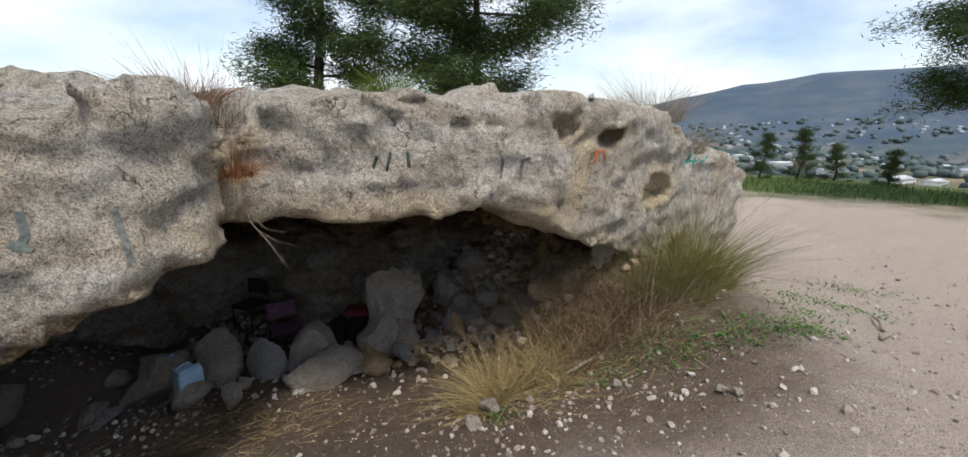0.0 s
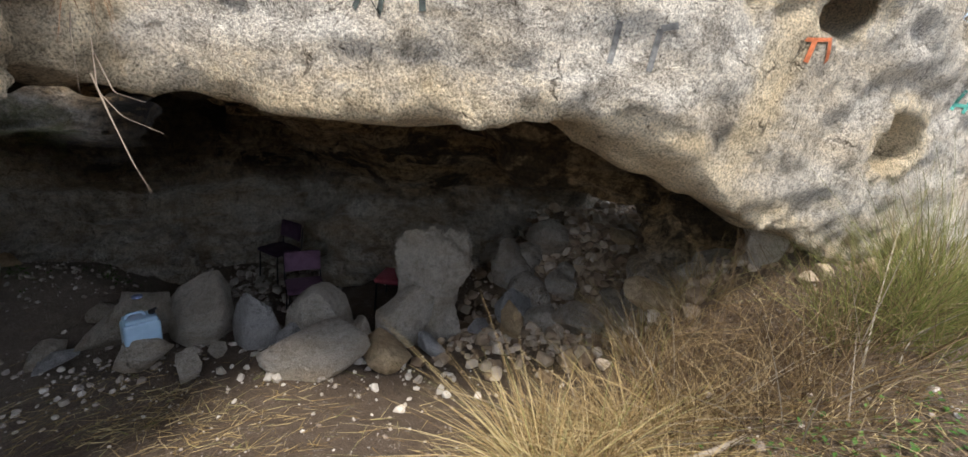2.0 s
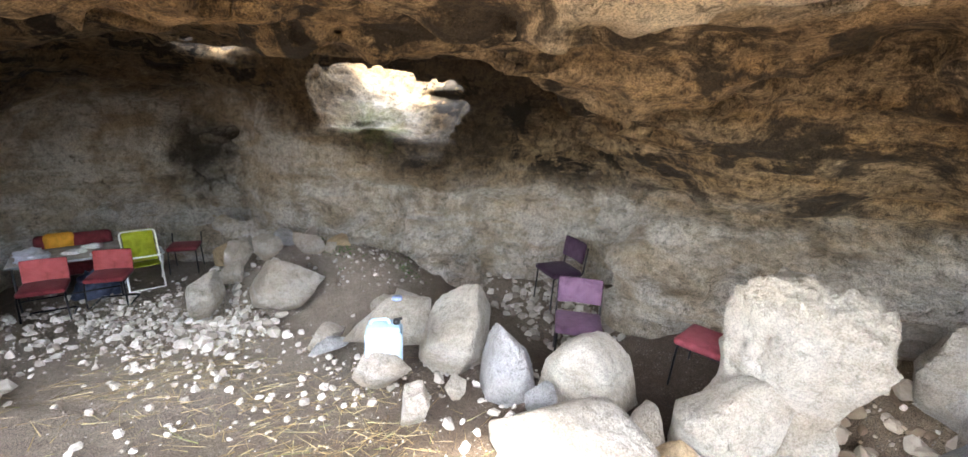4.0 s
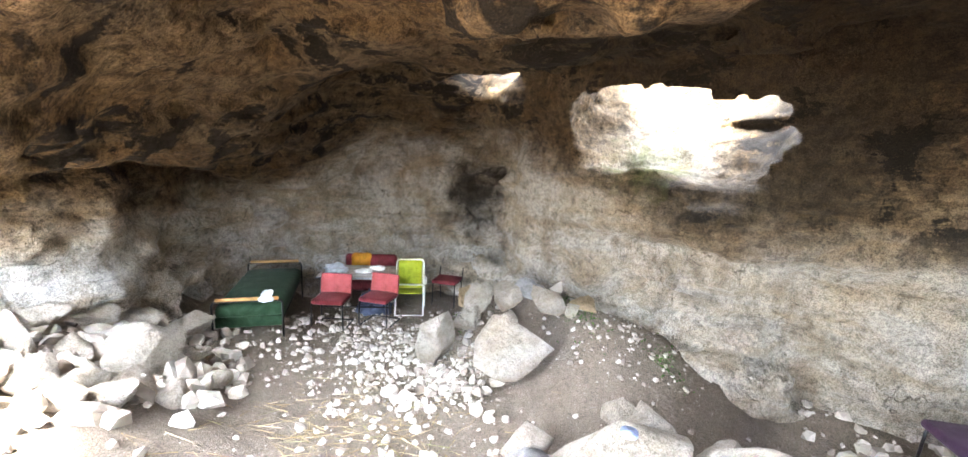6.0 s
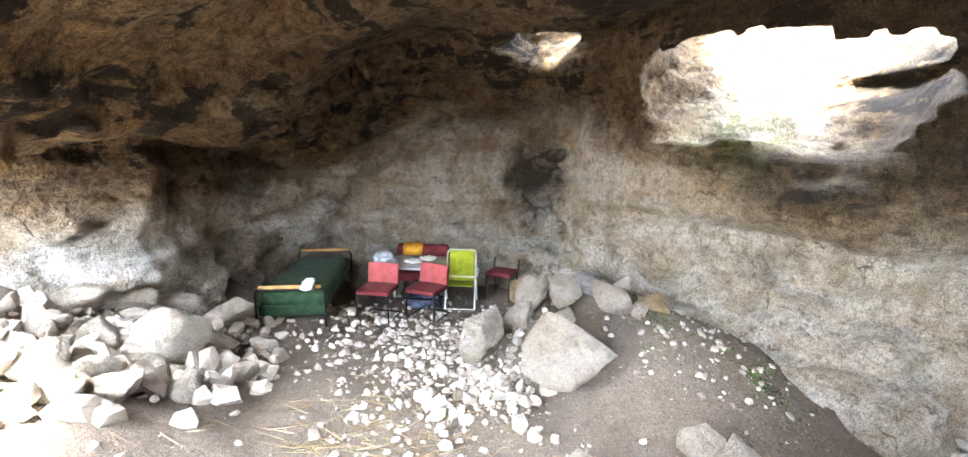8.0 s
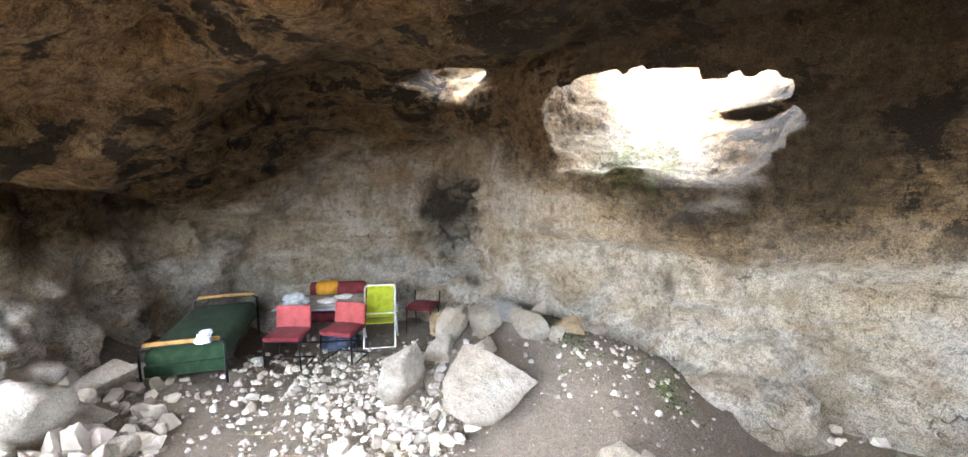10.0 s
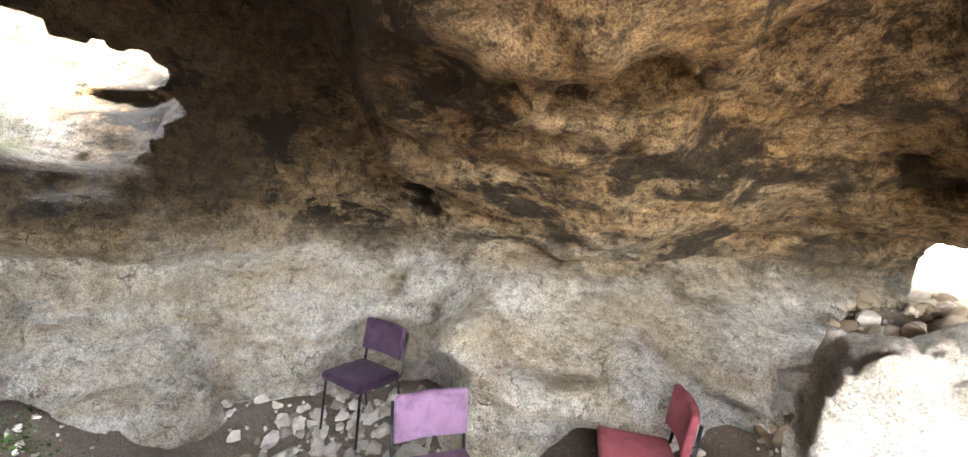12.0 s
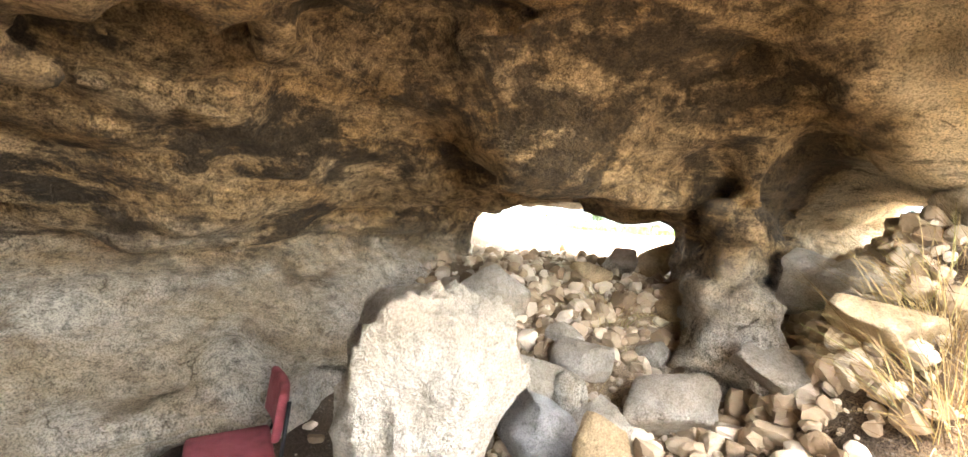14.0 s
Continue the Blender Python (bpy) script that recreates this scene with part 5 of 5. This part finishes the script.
for k, (x, y) in enumerate(((0.0, 4.75), (-1.5, 4.4), (0.9, 5.1), (1.4, 5.5))):
    tuft("sparse_grass", "thin dry stalks on the rock top", "grass tuft", x, y, 26, 0.22, 0.4, STRAW, 370 + k, 0.004, (0, 0), 0.2, True, "sparse grass on the rock", 0.5)
# rim of the back opening and right side of the mouth, seen from inside
for k, (x, y, n, h) in enumerate(((0.75, 5.35, 240, 0.55), (1.1, 5.5, 220, 0.5), (0.5, 7.4, 120, 0.25))):
    tuft("dry_grass", "dry grass among the sunlit stones", "grass tuft", x, y, n, h, 0.4, STRAW, 380 + k, 0.006, (-0.1, 0.05), 0.5, group="dry grass tufts", fan=0.8)


def hanging_twig(points, r, label):
    ob = part("hanging_twig", tube(bent(points, 0.03), [r * (1 - 0.75 * i / (len(bent(points, 0.03)) - 1)) for i in range(len(bent(points, 0.03)))], 5), TWIG, None)
    return tagged(ob, label, "twig", "twigs hanging from the rock")


for pts, r in ((((-1.95, 3.42, 0.95), (-1.80, 3.30, 0.74), (-1.62, 3.24, 0.66), (-1.42, 3.22, 0.62)), 0.003), (((-1.86, 3.33, 0.80), (-1.68, 3.24, 0.66), (-1.55, 3.20, 0.50), (-1.47, 3.19, 0.40)), 0.004),
               (((-1.92, 3.40, 0.88), (-1.72, 3.30, 0.74), (-1.52, 3.25, 0.72)), 0.003), (((-1.98, 3.42, 1.25), (-1.93, 3.33, 0.95), (-1.86, 3.28, 0.72)), 0.003)):
    hanging_twig(pts, r, "dry bare twig hanging over the cave mouth")


def weeds():
    """Low broad-leaved weeds along the bank."""
    rng = np.random.default_rng(77)
    V, F = [], []
    for cx, cy, sx, sy, n in ((2.35, 3.9, 0.55, 0.35, 520), (1.7, 3.95, 0.6, 0.35, 380), (2.95, 3.85, 0.35, 0.2, 380), (1.1, 3.75, 0.35, 0.3, 120), (0.15, 3.35, 0.15, 0.1, 60), (4.2, 5.2, 0.9, 0.35, 500), (5.4, 6.2, 0.9, 0.3, 300), (3.4, 4.5, 0.6, 0.3, 260), (-6.9, 5.6, 0.6, 0.2, 260), (-5.9, 6.2, 0.3, 0.15, 120), (-7.6, 4.1, 0.3, 0.2, 90)):
        for _ in range(n):
            x, y = cx + rng.normal() * sx * 0.6, cy + rng.normal() * sy * 0.6
            z = gz(x, y) + rng.uniform(0.005, 0.06)
            s = rng.uniform(0.008, 0.024)
            a, t_ = rng.uniform(0, 6.28), rng.uniform(-0.7, 0.7)
            u = np.array([math.cos(a), math.sin(a), t_]) * s
            w = np.array([-math.sin(a), math.cos(a), rng.uniform(-0.4, 0.4)]) * s * 0.6
            c = np.array([x, y, z])
            i = len(V)
            V += [c - u, c + w - u * 0.1, c + u + np.array([0, 0, -0.3 * s]), c - w - u * 0.1]
            F.append((i, i + 1, i + 2, i + 3))
    ob = mesh_ob("weeds", [tuple(v) for v in V], F, LEAF, smooth=False)
    tagged(ob, "low fresh green weeds on the bare bank", "weeds", kind="stuff")


weeds()


def litter_straw():
    """Flattened straw and stems over the mouth's floor."""
    rng = np.random.default_rng(78)
    spots = []
    for cx, cy, sx, sy, n in ((-2.6, 4.1, 1.3, 0.6, 900), (-4.6, 3.4, 1.4, 0.8, 600), (0.5, 3.9, 0.9, 0.6, 700), (1.5, 4.3, 0.8, 0.5, 500), (0.7, 7.2, 0.7, 0.6, 300)):
        x, y = cx + rng.normal(size=n) * sx * 0.6, cy + rng.normal(size=n) * sy * 0.6
        spots.append(np.stack([x, y], 1))
    p = np.concatenate(spots)
    a = rng.uniform(0, 6.28, len(p))
    L = rng.uniform(0.06, 0.28, len(p))
    q = p + np.stack([np.cos(a), np.sin(a)], 1) * L[:, None]
    roots = np.column_stack([p, terrain(p[:, 0], p[:, 1]) + 0.012])
    tips = np.column_stack([q, terrain(q[:, 0], q[:, 1]) + rng.uniform(0.01, 0.05, len(p))])
    V, F = blade_mesh(roots, tips, 0.005, np.zeros((len(p), 3)), 79, 2)
    ob = mesh_ob("straw_litter", V.tolist(), F.tolist(), STRAW)
    tagged(ob, "flattened straw scattered over the earth", "straw", kind="stuff")


litter_straw()
for k, (a, b_) in enumerate((((4.2, 4.35), (4.55, 4.9)), ((4.0, 4.15), (4.25, 4.3)), ((0.75, 3.95), (1.15, 4.2)))):
    za, zb = gz(*a) + 0.03, gz(*b_) + 0.03
    mid_ = ((a[0] + b_[0]) / 2 + 0.03, (a[1] + b_[1]) / 2, (za + zb) / 2 + 0.02)
    ob = part("fallen_stick", tube([(*a, za), mid_, (*b_, zb)], [0.022, 0.018, 0.010], 6), GREYTWIG, None)
    tagged(ob, "bleached fallen stick on the ground", "stick", "fallen sticks")


# ---- trees ----
def pine(x, y, height, crown_r, crown_lo, seed, lean=(0, 0), trunk_r=0.22, clumps=150, label="", z=None, mat=None, cone=False):
    rng = np.random.default_rng(seed)
    ob = thing("pine_tree", x, y, 0, label or "dark green pine tree with an open uneven crown", "tree", "pine trees", z)
    axis = [Vector((lean[0] * k * height + 0.12 * math.sin(5 * k + seed), lean[1] * k * height + 0.1 * math.cos(4 * k + seed), k * height - 0.3)) for k in np.linspace(0, 1, 9)]
    part("trunk", tube(axis, [trunk_r * (1 - 0.88 * k) for k in np.linspace(0, 1, 9)], 9), BARK, ob)
    centres = []
    n_limb = 16 if not cone else 12
    for i in range(n_limb):
        k = crown_lo + (0.96 - crown_lo) * (i + rng.random()) / n_limb
        j = k * 8
        p = axis[int(j)].lerp(axis[min(8, int(j) + 1)], j % 1)
        a = i * 2.4 + rng.uniform(-0.4, 0.4)
        prof = (1 - k) ** 0.8 * 1.3 if cone else math.sin(math.pi * min(1, max(0.05, (k - crown_lo) / (1 - crown_lo) * 0.72 + 0.24))) ** 0.7
        R = crown_r * prof * rng.uniform(0.65, 1.12)
        end = p + Vector((math.cos(a) * R, math.sin(a) * R, R * rng.uniform(0.0, 0.4)))
        m_ = p.lerp(end, 0.5) + Vector((0, 0, -0.08 * R))
        part("limb", tube([p, m_, end], [trunk_r * 0.32 * (1 - 0.6 * k), trunk_r * 0.18, 0.012], 5), BARK, ob)
        for _ in range(max(2, clumps // n_limb)):
            f = rng.uniform(0.35, 1.05)
            c = (p.lerp(m_, f * 2) if f < 0.5 else m_.lerp(end, f * 2 - 1))
            centres.append(np.array(c) + rng.normal(size=3) * R * np.array([0.16, 0.16, 0.10]))
    C = np.array(centres)
    per = 230
    n = len(C) * per
    size = 0.30 * (crown_r / 2.6) ** 0.5
    d = rng.normal(size=(n, 3))
    d /= np.linalg.norm(d, axis=1)[:, None]
    d[:, 2] = d[:, 2] * 0.6 + 0.1
    roots = np.repeat(C, per, 0) + rng.normal(size=(n, 3)) * np.array([size, size, size * 0.6]) * 0.95
    tips = roots + d * rng.uniform(0.10, 0.22, n)[:, None] * (crown_r / 2.6) ** 0.4
    V, F = blade_mesh(roots, tips, 0.028 * (crown_r / 2.6) ** 0.4, np.zeros((n, 3)), seed, 1)
    part("crown", (V.tolist(), F.tolist()), mat or NEEDLE, ob)
    return ob


pine(-5.0, 13.6, 7.4, 2.2, 0.06, 501, (0.02, 0.0), 0.18, 440, z=1.3)
pine(-0.5, 14.6, 7.6, 3.0, 0.08, 502, (0.0, 0.0), 0.2, 520, "broad dark green pine tree with drooping boughs", z=0.9)
pine(18.6, 16.8, 12.0, 4.6, 0.29, 503, (0.19, -0.14), 0.42, 560, "tall leaning pine at the edge of the plateau")
for k, (x, y, h) in enumerate(((16.2, 26.4, 3.0), (18.5, 26.6, 3.4), (19.8, 25.6, 2.4), (21.8, 16.8, 4.2), (23.4, 16.4, 3.6), (20.4, 22.6, 2.2))):
    pine(x, y, h, h * 0.24, 0.08, 520 + k, (0, 0), 0.07, 60, "slim young conifer at the plateau's edge", cone=True)


def verge():
    """Grass strip at the edge of the plateau."""
    rng = np.random.default_rng(91)
    n = 9000
    a = rng.uniform(math.radians(12), math.radians(75), n)
    r = rng.uniform(22.5, 30, n)
    x, y = r * np.sin(a), r * np.cos(a)
    roots = np.column_stack([x, y, terrain(x, y)])
    h = rng.uniform(0.08, 0.32, n)
    tips = roots + np.column_stack([rng.normal(size=n) * 0.06, rng.normal(size=n) * 0.06, h])
    V, F = blade_mesh(roots, tips, 0.03, np.zeros((n, 3)), 92, 1)
    tagged(mesh_ob("verge_grass", V.tolist(), F.tolist(), LEAF), "green grass along the plateau's edge", "grass", kind="stuff")


verge()

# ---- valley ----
# far houses: the valley haze is mixed into this grey-blue wall colour
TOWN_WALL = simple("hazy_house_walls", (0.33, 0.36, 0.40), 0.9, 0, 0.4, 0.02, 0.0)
WHITE_WALL = simple("white_render", (0.68, 0.67, 0.64), 0.8, 0, 0.12, 0.2, 0.0)
ROOF_SHEET = simple("pale_roof_sheet", (0.52, 0.53, 0.55), 0.5, 0.2, 0.15, 0.2, 0.0)
WINDOW_DARK = simple("dark_window", (0.05, 0.06, 0.07), 0.2, 0, 0.2, 1.0, 0.0)


def hall(a, r, w, d, h, rz):
    x, y = r * math.sin(radians(a)), r * math.cos(radians(a))
    ob = thing("warehouse", x, y, rz, "white industrial hall with a low pitched roof", "building", "halls in the valley")
    part("wall", block(w, d, h, (0, 0, h / 2), 0.2, 1), WHITE_WALL, ob)
    rv = [(-w / 2 - 1, -d / 2 - 1, h + 0.05), (w / 2 + 1, -d / 2 - 1, h + 0.05), (w / 2 + 1, d / 2 + 1, h + 0.05), (-w / 2 - 1, d / 2 + 1, h + 0.05), (-w / 2 - 1, 0, h + d * 0.16), (w / 2 + 1, 0, h + d * 0.16)]
    part("roof", (rv, [(0, 1, 5, 4), (2, 3, 4, 5), (0, 4, 3), (1, 2, 5), (3, 2, 1, 0)]), ROOF_SHEET, ob)
    for i in range(4):
        part("window", block(w * 0.12, 0.6, h * 0.3, ((i - 1.5) * w * 0.22, -d / 2 - 0.1, h * 0.55), 0.1, 1), WINDOW_DARK, ob)


for a, r, w, d, h, rz in ((42.5, 620, 34, 20, 10, 30), (45.0, 640, 22, 16, 8, 30), (37.5, 700, 26, 16, 8, -10), (51, 760, 40, 18, 9, 20), (33, 820, 30, 18, 8, 0), (57, 900, 46, 22, 10, 15), (29, 980, 30, 16, 8, 40)):
    hall(a, r, w, d, h, rz)


def town():
    rng = np.random.default_rng(95)
    V, F, TV, TF = [], [], [], []
    iv, if_ = ico(1)
    for i in range(230):
        a, r = rng.uniform(10, 68), rng.uniform(800, 2300)
        x, y = r * math.sin(radians(a)), r * math.cos(radians(a))
        z = gz(x, y)
        w, d, h = rng.uniform(6, 15), rng.uniform(6, 12), rng.uniform(3, 6)
        b0 = len(V)
        V += [(x + sx * w / 2, y + sy * d / 2, z + k) for k in (0, h) for sx, sy in ((-1, -1), (1, -1), (1, 1), (-1, 1))] + [(x - w / 2, y, z + h + 2.5), (x + w / 2, y, z + h + 2.5)]
        F += [tuple(b0 + q for q in f) for f in ((0, 1, 5, 4), (1, 2, 6, 5), (2, 3, 7, 6), (3, 0, 4, 7), (4, 5, 9, 8), (6, 7, 8, 9), (4, 8, 7), (5, 6, 9))]
    for i in range(1200):
        a, r = rng.uniform(8, 70), rng.uniform(260, 2300)
        x, y = r * math.sin(radians(a)), r * math.cos(radians(a))
        s = rng.uniform(2.5, 7) * (1 + r / 2500)
        q = iv * (1 + 0.3 * rng.normal(size=(len(iv), 1))) * np.array([s, s, s * 0.8]) + np.array([x, y, gz(x, y) + s * 0.5])
        TF.append(if_ + len(TV) * len(iv))
        TV.append(q)
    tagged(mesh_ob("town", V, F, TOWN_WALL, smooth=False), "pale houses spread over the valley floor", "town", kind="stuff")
    # haze painted into the tree colours, bluer and greyer than near foliage
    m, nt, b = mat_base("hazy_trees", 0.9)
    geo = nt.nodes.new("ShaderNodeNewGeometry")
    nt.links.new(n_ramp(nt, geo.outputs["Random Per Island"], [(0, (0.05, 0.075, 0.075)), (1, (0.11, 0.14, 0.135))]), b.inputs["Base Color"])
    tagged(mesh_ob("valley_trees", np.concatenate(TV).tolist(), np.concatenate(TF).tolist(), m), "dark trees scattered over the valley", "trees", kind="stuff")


town()


# ---- paint marks on the rock ----
def paint(strokes, col, width, origin, label):
    """Sprayed strokes laid on the rock, each a ribbon of its own."""
    mat = simple("spray_paint", col, 0.8, 0, 0.6, 30, 0.3)
    ob = thing("graffiti", 0, 0, 0, label, "graffiti", "painted marks on the rock", z=0)
    o = Vector(origin)
    for st in strokes:
        pts = []
        for a, b_ in zip(st, st[1:]):
            pts += [Vector(a).lerp(Vector(b_), i / 8) for i in range(8)]
        pts.append(Vector(st[-1]))
        run = (pts[-1] - pts[0]).normalized()
        V, F = [], []
        for p in pts:
            d = (p - o).normalized()
            across = d.cross(run).normalized()
            for e in (-0.5, 0.5):
                hit = ROCK_BVH.ray_cast(o, (p + across * width * e - o).normalized())
                V.append((hit[0] if hit[0] is not None else p) - d * 0.008)
        for k in range(len(pts) - 1):
            F.append((2 * k, 2 * k + 1, 2 * k + 3, 2 * k + 2))
        part("stroke", (V, F), mat, ob)


EYE0 = (0.0, 0.0, 1.5)
paint([[(-2.33, 2.12, 1.09), (-2.30, 2.10, 0.98), (-2.34, 2.08, 0.90)], [(-2.40, 2.10, 0.93), (-2.28, 2.10, 0.90)]], (0.12, 0.14, 0.13), 0.035, EYE0, "faded dark green spray mark on the boulder face")
paint([[(-1.86, 2.13, 1.10), (-1.84, 2.13, 1.0), (-1.79, 2.10, 0.84)]], (0.13, 0.14, 0.13), 0.032, EYE0, "faded dark spray mark on the boulder face")
paint([[(-1.02, 3.9, 1.16), (-0.98, 3.9, 1.26), (-0.90, 3.9, 1.14), (-0.86, 3.9, 1.30)], [(-0.72, 3.95, 1.30), (-0.71, 3.95, 1.16)]], (0.05, 0.06, 0.055), 0.03, EYE0, "faded dark painted letters on the rock face")
paint([[(0.12, 4.4, 1.02), (0.14, 4.4, 1.22)], [(0.32, 4.5, 1.0), (0.34, 4.5, 1.2)], [(0.34, 4.5, 1.2), (0.42, 4.5, 1.22)]], (0.12, 0.12, 0.12), 0.03, EYE0, "worn grey painted strokes on the rock face")
paint([[(1.30, 5.45, 1.12), (1.32, 5.45, 1.26)], [(1.26, 5.45, 1.24), (1.40, 5.45, 1.26), (1.42, 5.45, 1.14)]], (0.40, 0.12, 0.05), 0.03, EYE0, "worn orange-red painted mark on the rock face")
paint([[(3.05, 6.9, 1.0), (3.1, 6.9, 1.16)], [(3.2, 7.0, 0.98), (3.24, 7.0, 1.14)], [(3.36, 7.1, 1.0), (3.46, 7.1, 1.1)], [(3.0, 6.9, 1.05), (3.5, 7.1, 1.03)]], (0.06, 0.26, 0.22), 0.03, EYE0, "faded teal painted marks on the rock's end")
